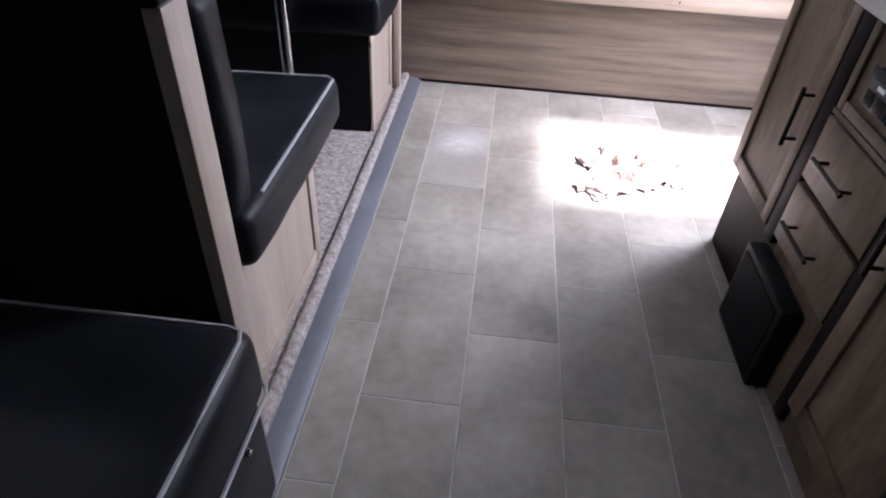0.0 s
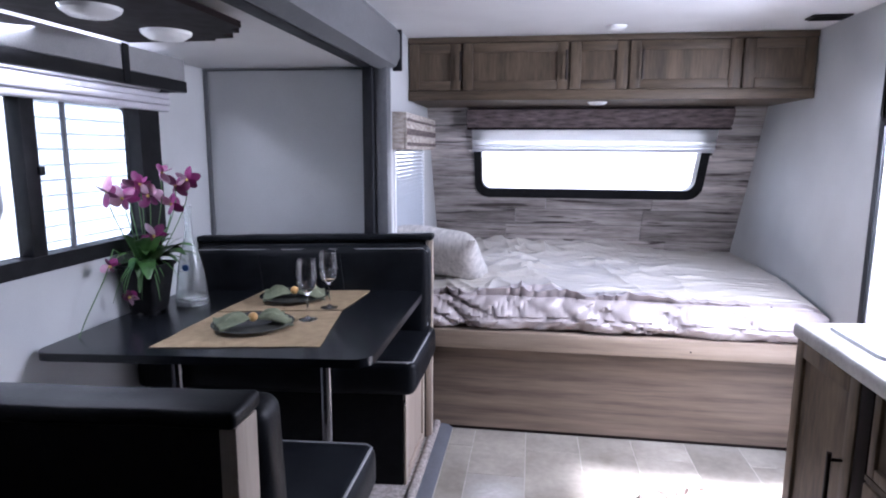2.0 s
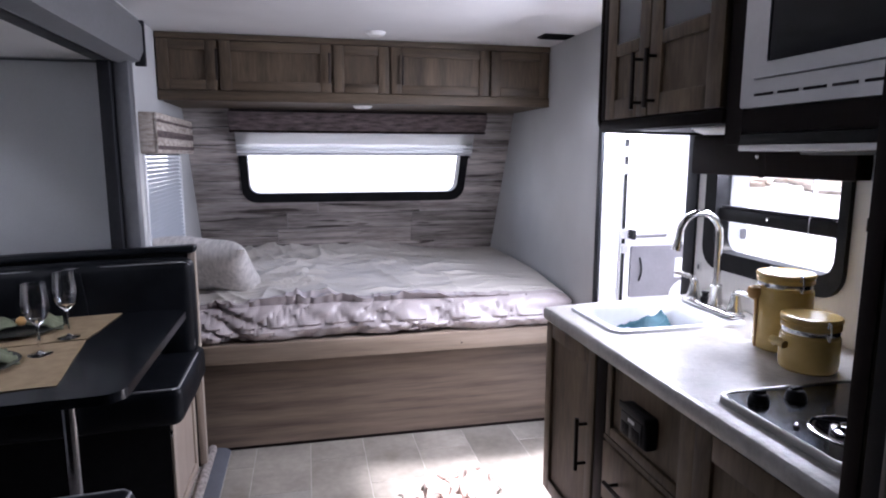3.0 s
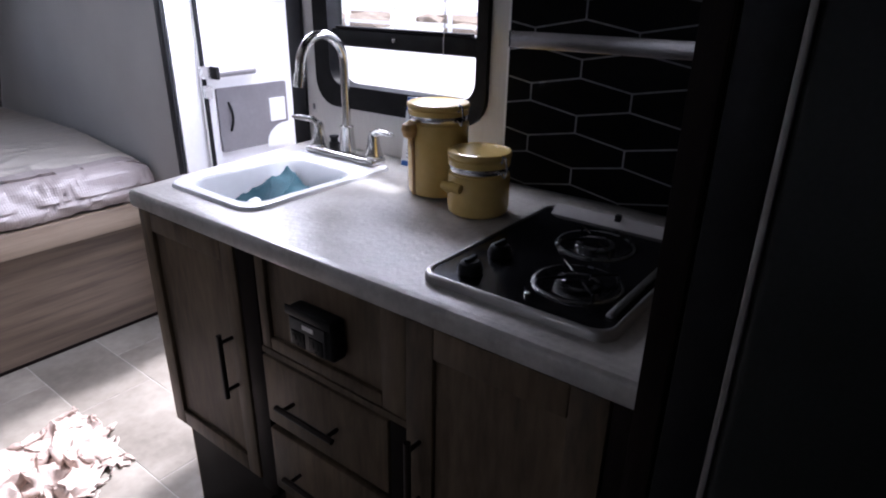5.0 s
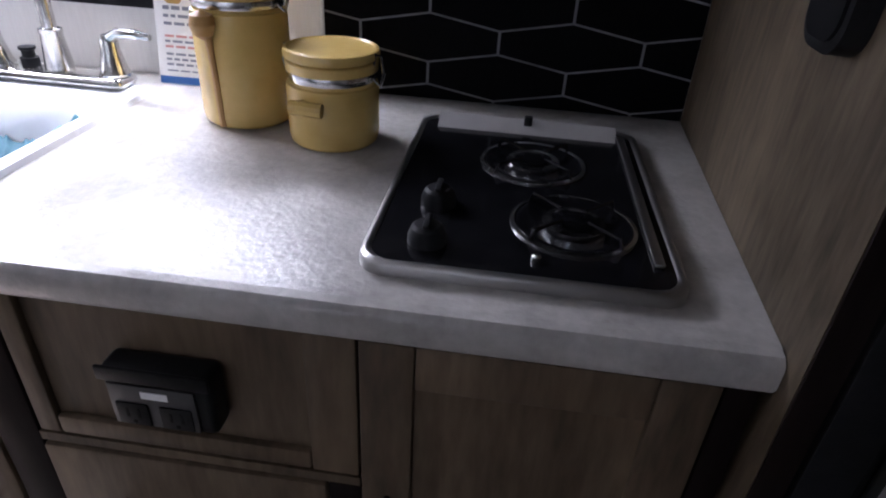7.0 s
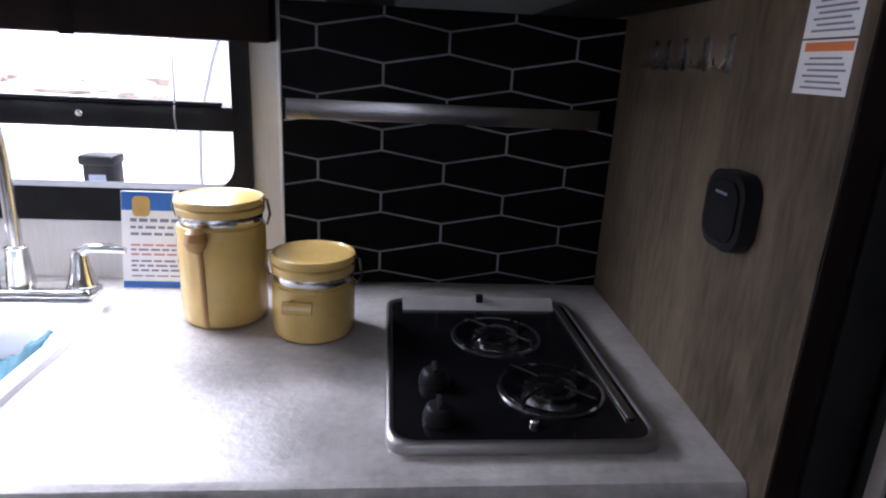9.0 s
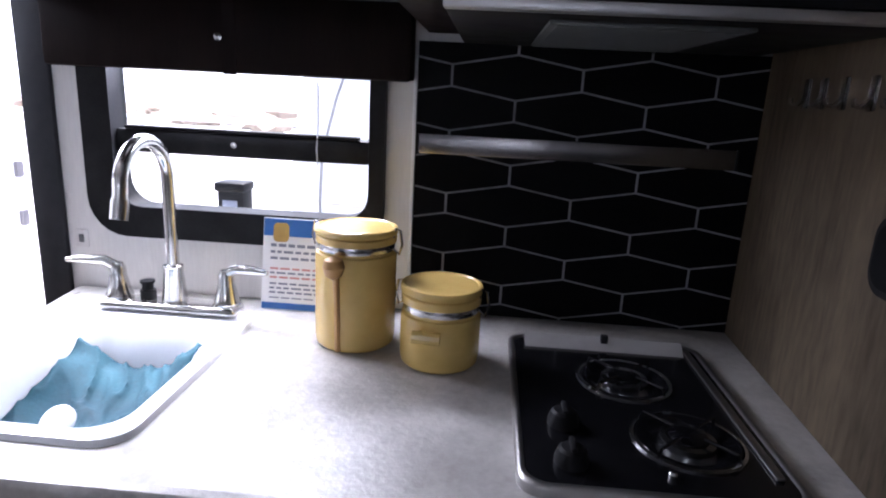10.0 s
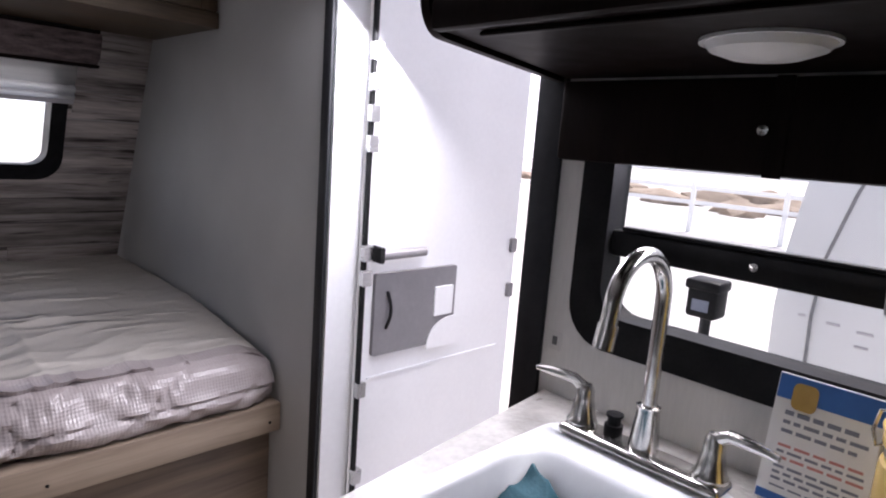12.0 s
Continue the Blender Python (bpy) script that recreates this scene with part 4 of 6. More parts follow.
def kitchen_base():
    c = thing("base_cabinet", (0.3, -0.19, 0), "weathered wood sink cabinet with one tall door", "cabinet", "kitchen base cabinets")
    bm = boxed(0.02, -0.352, 0.285, 0.035, -0.001, 0.881)
    box(bm, 0.035, -0.015, 0.0, 0.59, -0.001, 0.881)
    box(bm, 0.035, -0.352, 0.285, 0.59, -0.015, 0.3)
    part("body", bm, WOOD, c, smooth=0)
    part("edge", boxed(0.003, -0.409, 0.285, 0.034, -0.353, 0.881, bevel=0.003), WOOD_DARK, c, "dark wood upright between the fronts")
    part("kick_panel", boxed(0.03, -0.409, 0.0, 0.034, -0.016, 0.284), WOOD_DARK, c, "dark recessed kick panel", smooth=0)
    cab_front(c, -0.351, -0.004, 0.305, 0.878, inset=0.044)
    bar_handle(c, (0.0, -0.312, 0.527), (0.0, -0.312, 0.68), (-0.03, 0, 0))
    u = thing("drawer_unit", (0.3, -0.59, 0), "weathered wood drawer unit with an outlet panel above", "cabinet", "kitchen base cabinets")
    bm = boxed(0.02, -0.786, 0.0, 0.035, -0.4095, 0.881)
    box(bm, 0.003, -0.786, 0.667, 0.0195, -0.4095, 0.68)
    part("body", bm, WOOD, u, smooth=0)
    front_panel = part("false_front", boxed(0.013, -0.735, 0.705, 0.0195, -0.434, 0.878), WOOD, u, smooth=0)
    for y0, y1 in ((-0.785, -0.732), (-0.437, -0.411)):
        part("stile", boxed(0.004, y0, 0.681, 0.0195, y1, 0.878, bevel=0.003), WOOD, front_panel)
    part("cross_rail", boxed(0.004, -0.7315, 0.681, 0.0195, -0.4375, 0.708, bevel=0.004), WOOD, front_panel)
    for z0, z1 in ((0.5, 0.663), (0.32, 0.484)):
        d = part("drawer", boxed(-0.001, -0.748, z0, 0.0195, -0.4105, z1, bevel=0.005), WOOD, u)
        middle = (z0 + z1) / 2
        bar_handle(d, (0.0, -0.638, middle), (0.0, -0.48, middle), (-0.03, 0, 0))
    part("edge", boxed(0.003, -0.79, 0.03, 0.0195, -0.75, 0.666, bevel=0.002), WOOD_DARK, u)
    r = thing("base_cabinet", (0.3, -0.97, 0), "weathered wood cabinet under the cooktop with one door", "cabinet", "kitchen base cabinets")
    bm = boxed(0.02, -1.15, 0.0, 0.035, -0.787, 0.881)
    part("body", bm, WOOD, r, smooth=0)
    cab_front(r, -1.118, -0.788, 0.1, 0.878, inset=0.054)
    part("edge", boxed(0.003, -1.15, 0.03, 0.0195, -1.121, 0.88, bevel=0.002), WOOD_DARK, r)
    bar_handle(r, (0.0, -0.817, 0.52), (0.0, -0.817, 0.675), (-0.03, 0, 0))
    o = thing("outlet_box", (0.0, -0.58, 0.755), "black double outlet in a hooded plastic box", "outlet")
    part("housing", boxed(-0.02, -0.645, 0.742, 0.0125, -0.53, 0.822, bevel=0.008, segments=3), BLACK, o)
    part("hood", boxed(-0.025, -0.646, 0.807, -0.0205, -0.529, 0.825, bevel=0.0022), BLACK, o)
    part("plate", boxed(-0.0232, -0.628, 0.748, -0.0205, -0.537, 0.803, bevel=0.001), OUTLET_PLATE, o, "dark grey outlet plate")
    for y in (-0.606, -0.56):
        s = part("socket", boxed(-0.025, y - 0.017, 0.75, -0.0234, y + 0.017, 0.78, bevel=0.0012), BLACK, o)
        for k in (-0.006, 0.006):
            part("slot", boxed(-0.0254, y + k - 0.0014, 0.761, -0.025, y + k + 0.0014, 0.773), BLACK_MATT, s)
        part("slot", lathe([(0.0, -0.0254), (0.0025, -0.0253), (0.0025, -0.025)], (0, y, 0.755), 10, axis="X"), BLACK_MATT, s)
    part("sticker", boxed(-0.0241, -0.6, 0.788, -0.0234, -0.572, 0.797), PAPER_WHITE, o, "small white sticker")
    v = thing("vent_box", (-0.03, -0.5, 0.0), "black box cover at the foot of the drawers", "box")
    part("cover", boxed(-0.036, -0.665, 0.0, 0.0195, -0.375, 0.268, bevel=0.01), BLACK, v)
    part("front_plate", boxed(-0.0395, -0.645, 0.02, -0.0365, -0.395, 0.248, bevel=0.0012), BLACK_MATT, v)


SINK_RECT = (0.064, -0.324, 0.505, -0.012)
STOVE_RECT = (0.05, -1.09, 0.482, -0.772)


def counter():
    c = thing("countertop", (0.3, -0.57, 0.87), "mottled grey stone laminate countertop with a rounded edge", "countertop")
    cut = [(0.1, -0.3), (0.43, -0.3), (0.43, -0.03), (0.1, -0.03)]
    bm = bmesh.new()
    outer = [(0.012, -1.157), (0.597, -1.183), (0.597, 0.085), (0.012, 0.012)]
    prism(outer, 0.882, 0.919, on_z, cut, bm)
    part("slab", bm, COUNTER, c, smooth=0)
    nose = [(0.0115, 0.879), (-0.002, 0.881), (-0.006, 0.888), (-0.006, 0.909), (-0.004, 0.914), (0.001, 0.918), (0.0115, 0.9195)]
    part("front_edge", prism(nose, -1.156, 0.012, on_y), COUNTER, c)


planks()
front_window()
side_window()
front_cabinets()
bed()
dinette()
kitchen_base()
counter()
# ---- more below ----
wall_piece("panel_fridge", -0.03, -1.185, 0.0, 0.599, -1.156, 1.999, WOOD_PANEL, "grey oak side panel beside the fridge")
solid("trim_panel", boxed(-0.0335, -1.1845, 0.0, -0.0305, -1.1565, 1.998, bevel=0.001), WOOD_DARK, "dark edge band of the side panel", "trim", kind="structure")


# ---- door ----
def doorway():
    solid("trim_door", boxed(0.588, 0.1, 0.0, 0.6, 0.16, 1.94, bevel=0.003), TRIM_DARK, "charcoal door casing beside the counter", "trim", kind="structure")
    solid("trim_door", boxed(0.588, 0.828, 0.0, 0.6, 0.866, 1.94, bevel=0.003), TRIM_DARK, "charcoal door casing beside the bed", "trim", kind="structure")
    solid("trim_door", boxed(0.588, 0.1605, 1.9, 0.6, 0.8275, 1.94, bevel=0.003), TRIM_DARK, "charcoal casing over the door", "trim", kind="structure")
    jamb = thing("door_frame", (0.65, 0.49, 0), "white aluminium frame of the entry door", "door frame", kind="structure")
    part("jamb", boxed(0.6005, 0.82, 0.0, 0.7, 0.8275, 1.899), WHITE, jamb, smooth=0)
    part("jamb", boxed(0.6005, 0.1605, 0.0, 0.7, 0.168, 1.899), WHITE, jamb, smooth=0)
    part("sill", boxed(0.6005, 0.168, -0.05, 0.7, 0.8195, 0.006), STEEL, jamb, smooth=0)
    d = thing("door_1", (0.7, 0.8, 0.02), "white fibreglass entry door standing open outward", "door", kind="structure")
    def leaf(u, v, t):
        return (0.706 + u, 0.8 + t, v)

    part("leaf", prism(rounded(0.0, 0.02, 0.66, 1.88, 0.02, corners=(0, 1, 1, 0)), 0.0, 0.04, leaf), WHITE, d)
    part("hinge_rail", prism(rounded(-0.012, 0.02, 0.0, 1.88, 0.002), -0.012, 0.0, leaf), BLACK, d, "black hinge gasket")
    for z in (0.35, 0.62, 0.95, 1.02, 1.32, 1.4, 1.48, 1.56):
        part("hinge", prism(rounded(-0.016, z, 0.014, z + 0.045, 0.003), -0.02, -0.001, leaf), STEEL, d, "small aluminium hinge")
    p = part("lower_panel", prism(rounded(0.035, 0.735, 0.36, 0.98, 0.008), -0.014, -0.0005, leaf), GREY_PLASTIC, d, "grey plastic door panel")
    part("latch_window", prism(rounded(0.268, 0.825, 0.345, 0.918, 0.004), -0.02, -0.0145, leaf), WHITE, p)
    bm = tube([leaf(0.08, 0.815 + 0.11 * k / 8, -0.014 - 0.02 * math.sin(math.pi * k / 8)) for k in range(9)], 0.005)
    part("pull", bm, BLACK, p)
    arch = [(0.245, 0.72)] + [(0.345 - 0.1 * math.cos(radians(90 * k / 8)), 0.735 + 0.08 * math.sin(radians(90 * k / 8))) for k in range(9)] + [(0.364, 0.815), (0.364, 0.72)]
    part("arch", prism(arch, -0.019, -0.0145, leaf), WHITE, p)
    part("grab_bar", tube([leaf(0.03, 1.036, -0.03), leaf(0.2, 1.038, -0.03)], 0.014, steps=12), GREY_PLASTIC, d, "grey grab bar")
    part("bracket", prism(rounded(0.022, 1.016, 0.038, 1.062, 0.006), -0.044, -0.0005, leaf), BLACK, d)
    for z in (0.84, 1.0):
        part("lock", prism(rounded(0.628, z, 0.656, z + 0.05, 0.006), -0.012, -0.0005, leaf), GREY_PLASTIC, d, "grey latch")
    part("step_line", prism(rounded(0.03, 0.662, 0.6, 0.67, 0.002), -0.004, -0.0005, leaf), WHITE, d)


def kitchen_window():
    w = thing("window_3", (0.63, -0.24, WIN_Z0), "black framed kitchen window with a slider bar", "window", kind="structure")
    rect = rounded(WIN_Y0, WIN_Z0, WIN_Y1, WIN_Z1, 0.075)
    hole = rounded(WIN_Y0 + 0.03, WIN_Z0 + 0.06, WIN_Y1 - 0.058, WIN_Z1 - 0.04, 0.05)
    part("window_frame", prism(rect, 0.586, 0.642, on_x, hole), BLACK, w, "black rounded window frame")
    part("slider_bar", boxed(0.598, WIN_Y0 + 0.032, 1.194, 0.64, WIN_Y1 - 0.06, 1.238, bevel=0.005), BLACK, w)
    part("slider_lip", boxed(0.594, WIN_Y0 + 0.05, 1.2385, 0.61, WIN_Y1 - 0.08, 1.245, bevel=0.002), BLACK, w)
    part("knob", lathe([(0.0, 0.59), (0.006, 0.591), (0.006, 0.599)], (0, -0.245, 1.218), 12, axis="X"), CHROME, w, "small chrome screw")
    for z0, z1 in ((WIN_Z0 + 0.05, 1.199), (1.234, WIN_Z1 - 0.03)):
        part("pane", boxed(0.628, WIN_Y0 + 0.025, z0, 0.631, WIN_Y1 - 0.05, z1), PANE, w)
    part("cord", tube([(0.592, -0.405, 1.35), (0.592, -0.405, 1.26), (0.591, -0.402, 1.22), (0.59, -0.404, 1.19)], 0.0016, steps=5), PIPING, w, "thin white cord")
    v = thing("valance", (0.58, -0.24, 1.33), "dark brown box valance over the kitchen window", "valance")
    part("valance_front", boxed(0.545, -0.578, 1.346, 0.56, 0.078, 1.474, bevel=0.007), WOOD_DARK, v)
    part("valance_end", boxed(0.56, 0.063, 1.349, 0.599, 0.078, 1.472, bevel=0.003), WOOD_DARK, v)
    part("valance_end", boxed(0.56, -0.578, 1.349, 0.5935, -0.563, 1.472, bevel=0.003), WOOD_DARK, v)
    part("strap", boxed(0.5435, -0.275, 1.344, 0.5449, -0.252, 1.475), WOOD_DARK, v)
    part("button", lathe([(0.0, 0.537), (0.007, 0.538), (0.008, 0.543), (0.008, 0.545)], (0, -0.246, 1.405), 14, axis="X"), CHROME, v, "small chrome button")
    solid("trim_wall", boxed(0.5945, -0.583, 0.912, 0.6, -0.577, 1.415, bevel=0.001), WHITE, "thin white edge strip beside the tiles", "trim", kind="structure")
    o = thing("wall_outlet", (0.6, 0.045, 1.02), "small white outlet plate on the wallpaper", "outlet")
    part("plate", boxed(0.5975, 0.06, 1.0, 0.5995, 0.088, 1.036, bevel=0.001), PAPER, o)
    part("socket", boxed(0.5965, 0.069, 1.01, 0.5975, 0.079, 1.026), TRIM_GREY, o)


def backsplash():
    b = thing("wall_backsplash", (0.6, -0.87, 0.91), "black hexagon tile backsplash with white joints", "backsplash", kind="structure")
    part("grout", boxed(0.594, -1.183, 0.92, 0.5995, -0.584, 1.418), HEX_GROUT, b, "white grout", smooth=0)
    half, pitch, side, peak, gap = 0.1138, 0.057, 0.0178, 0.0214, 0.0022
    y_lo, y_hi, z_lo, z_hi = -1.1825, -0.5845, 0.9205, 1.4175
    for row in range(-1, 10):
        zc = 0.9635 + pitch * row
        for col in range(-1, 4):
            yc = -0.7585 + half + 2 * half * -col + (half if row % 2 else 0)
            line = [(yc - half + gap, zc - side + gap * 0.4), (yc, zc - side - peak + gap), (yc + half - gap, zc - side + gap * 0.4), (yc + half - gap, zc + side - gap * 0.4), (yc, zc + side + peak - gap), (yc - half + gap, zc + side - gap * 0.4)]
            bm = bmesh.new()
            face = bm.faces.new([bm.verts.new((0.5925, y, z)) for y, z in line])
            for co, no in (((0, y_lo, 0), (0, -1, 0)), ((0, y_hi, 0), (0, 1, 0)), ((0, 0, z_lo), (0, 0, -1)), ((0, 0, z_hi), (0, 0, 1))):
                if bm.verts:
                    bmesh.ops.bisect_plane(bm, geom=bm.verts[:] + bm.edges[:] + bm.faces[:], plane_co=co, plane_no=no, clear_outer=True)
            if not bm.faces:
                bm.free()
                continue
            grown = bmesh.ops.extrude_face_region(bm, geom=bm.faces[:])["geom"]
            bmesh.ops.translate(bm, vec=(0.0012, 0, 0), verts=[v for v in grown if isinstance(v, bmesh.types.BMVert)])
            part("tile", bm, HEX, b, smooth=0)
    m = thing("knife_strip", (0.59, -0.86, 1.215), "brushed steel magnetic knife strip on the tiles", "knife strip")
    part("bar", boxed(0.58, -1.146, 1.224, 0.592, -0.592, 1.26, bevel=0.002), MAGNET, m)
    for y in (-1.1505, -0.5915):
        part("end_cap", boxed(0.581, y, 1.225, 0.592, y + 0.004, 1.259, bevel=0.001), BLACK, m)


def sink():
    s = thing("sink", (0.28, -0.17, 0.91), "white acrylic sink set into the countertop", "sink")
    x0, y0, x1, y1 = SINK_RECT
    bm = bmesh.new()
    rings = []
    for inset, z, r, back in ((0.0, 0.9095, 0.045, 0.0), (0.003, 0.917, 0.045, 0.0), (0.012, 0.919, 0.045, 0.0), (0.026, 0.917, 0.05, 0.065), (0.034, 0.908, 0.05, 0.07), (0.042, 0.86, 0.055, 0.078), (0.055, 0.822, 0.06, 0.086), (0.085, 0.812, 0.05, 0.1)):
        rings.append([bm.verts.new((u, v, z)) for u, v in rounded(x0 + inset, y0 + inset, x1 - inset - back, y1 - inset, r, 7)])
    for a, b in zip(rings, rings[1:]):
        for n in range(len(a)):
            k = (n + 1) % len(a)
            bm.faces.new((a[n], a[k], b[k], b[n]))
    bm.faces.new(rings[-1])
    part("basin", bm, SINK, s, smooth=50)
    part("drain", lathe([(0.032, 0.813), (0.032, 0.815), (0.02, 0.814), (0.0, 0.8125)], (0.2, -0.17, 0), 20), CHROME, s)

    def drape(x, y):
        u, v = (x - 0.118) / 0.258, (y + 0.272) / 0.212
        left, right, back = math.exp(-((1 - v) / 0.24) ** 2), math.exp(-(v / 0.22) ** 2), math.exp(-((1 - u) / 0.3) ** 2)
        rise = 0.008 + left * (0.014 + 0.05 * max(0.0, u) ** 2) + right * (0.018 + 0.032 * u) + back * 0.024 * (1 - left)
        crease = (1 - abs(noise.noise(Vector((x * 9 + y * 6, y * 34 - x * 16, 1.0))))) ** 6
        return max(0.003, rise + 0.009 * crease + 0.004 * noise.noise(Vector((x * 30, y * 30, 2))))

    cloth = wrinkled(0.118, -0.272, 0.376, -0.06, 0.819, 60, 54, drape)
    ob = solid("dish_cloth", cloth, CLOTH, "crumpled teal cloth lying in the sink", "cloth", smooth=60)
    grow = ob.modifiers.new("thick", "SOLIDIFY")
    grow.thickness = 0.003
    plug = lathe([(0.0, -0.006), (0.02, -0.005), (0.024, 0.0), (0.024, 0.005), (0.019, 0.008), (0.008, 0.01), (0.0, 0.01)], (0, 0, 0), 20)
    bmesh.ops.transform(plug, matrix=Matrix.Translation((0.2, -0.146, 0.851)) @ Matrix.Rotation(radians(-38), 4, "Y"), verts=plug.verts[:])
    solid("sink_plug", plug, WHITE, "round white sink plug on the cloth", "plug")


def faucet():
    f = thing("faucet", (0.475, -0.155, 0.918), "brushed nickel two-handle faucet with a high arc spout", "faucet")
    part("base", boxed(0.452, -0.293, 0.9185, 0.508, -0.043, 0.936, bevel=0.009, segments=3), CHROME, f)
    line = [(0.492, -0.168, 0.936), (0.492, -0.168, 1.02), (0.492, -0.168, 1.1), (0.492, -0.168, 1.15)]
    for k in range(1, 17):
        a = radians(180 * k / 16)
        line.append((0.422 + 0.07 * math.cos(a), -0.168, 1.155 + 0.07 * math.sin(a)))
    line += [(0.348, -0.168, 1.135), (0.344, -0.168, 1.125)]
    body = part("spout", tube(line, 0.011, steps=16), CHROME, f)
    part("collar", lathe([(0.022, 0.936), (0.021, 0.945), (0.0165, 0.99), (0.0175, 0.994), (0.0175, 0.999), (0.0125, 1.001)], (0.492, -0.168, 0), 20), CHROME, body)
    part("nozzle", tube([(0.3505, -0.168, 1.142), (0.3425, -0.168, 1.112)], 0.0135, steps=16), CHROME, body)
    for y, s in ((-0.268, -1), (-0.068, 1)):
        h = part("valve", lathe([(0.024, 0.936), (0.024, 0.94), (0.021, 0.945), (0.0145, 0.975), (0.0135, 0.99), (0.009, 0.999), (0.0, 1.0)], (0.485, y, 0), 20), CHROME, f)
        lever = [(0.485, y, 0.99), (0.481, y + s * 0.02, 1.003), (0.471, y + s * 0.055, 1.006), (0.467, y + s * 0.082, 1.004)]
        part("lever", tube(lever, 0.006, steps=10, ends=[0.01, 0.0085, 0.0075, 0.0045]), CHROME, h)
    part("cap", lathe([(0.014, 0.936), (0.014, 0.95), (0.01, 0.951), (0.01, 0.962), (0.013, 0.963), (0.013, 0.967), (0.0, 0.968)], (0.492, -0.118, 0), 16), BLACK, f, "small black side cap")


def canister(name, place, radius, height, label, neck, top_material):
    x, y, z = place
    c = thing(name, place, label, "canister", "kitchen canisters")
    body = [(radius * 0.9, z), (radius * 0.97, z + 0.004), (radius, z + 0.015), (radius, z + height * neck - 0.008), (radius * 0.985, z + height * neck - 0.003), (radius * 0.93, z + height * neck - 0.001), (radius * 0.93, z + height * neck + 0.003)]
    part("body", lathe(body, (x, y, 0), 40), YELLOW, c, "glazed yellow body")
    z1 = z + height * neck + 0.0032
    part("clamp_ring", lathe([(radius * 0.945, z1), (radius * 0.955, z1 + 0.003), (radius * 0.955, z1 + 0.008), (radius * 0.945, z1 + 0.011)], (x, y, 0), 40), CHROME, c, "steel clamp wire")
    z2 = z1 + 0.0112
    top = z + height
    h = top - z2
    lid = part("lid", lathe([(radius * 0.93, z2), (radius * 0.99, z2 + 0.001), (radius * 1.0, z2 + h * 0.4), (radius * 0.985, z2 + h * 0.46), (radius * 0.93, z2 + h * 0.5), (radius * 0.93, z2 + h * 0.58), (radius * 1.02, z2 + h * 0.62), (radius * 1.03, z2 + h * 0.8), (radius * 1.0, top - 0.001), (radius * 0.94, top), (radius * 0.9, top - 0.002)], (x, y, 0), 40), YELLOW, c, "yellow ceramic lid")
    part("lid_top", lathe([(radius * 0.8995, top - 0.0022), (radius * 0.87, top - 0.009), (radius * 0.4, top - 0.007), (0.0, top - 0.0065)], (x, y, 0), 40), top_material, lid)
    for s in (0, 1):
        a = radians(-102 + 180 * s)
        dx, dy = math.cos(a), math.sin(a)
        px, py = x + dx * radius * 1.02, y + dy * radius * 1.02
        bm = tube([(px - dx * 0.004, py - dy * 0.004, z1 + 0.004), (px + dx * 0.007, py + dy * 0.007, z1 - 0.004), (px + dx * 0.012, py + dy * 0.012, z1 + 0.012), (px + dx * 0.008, py + dy * 0.008, z2 + 0.024), (px, py, z2 + 0.026), (px - dx * 0.004, py - dy * 0.004, z2 + 0.008)], 0.0022, steps=6)
        part("clasp", bm, CHROME, c, "wire clasp")
    return c


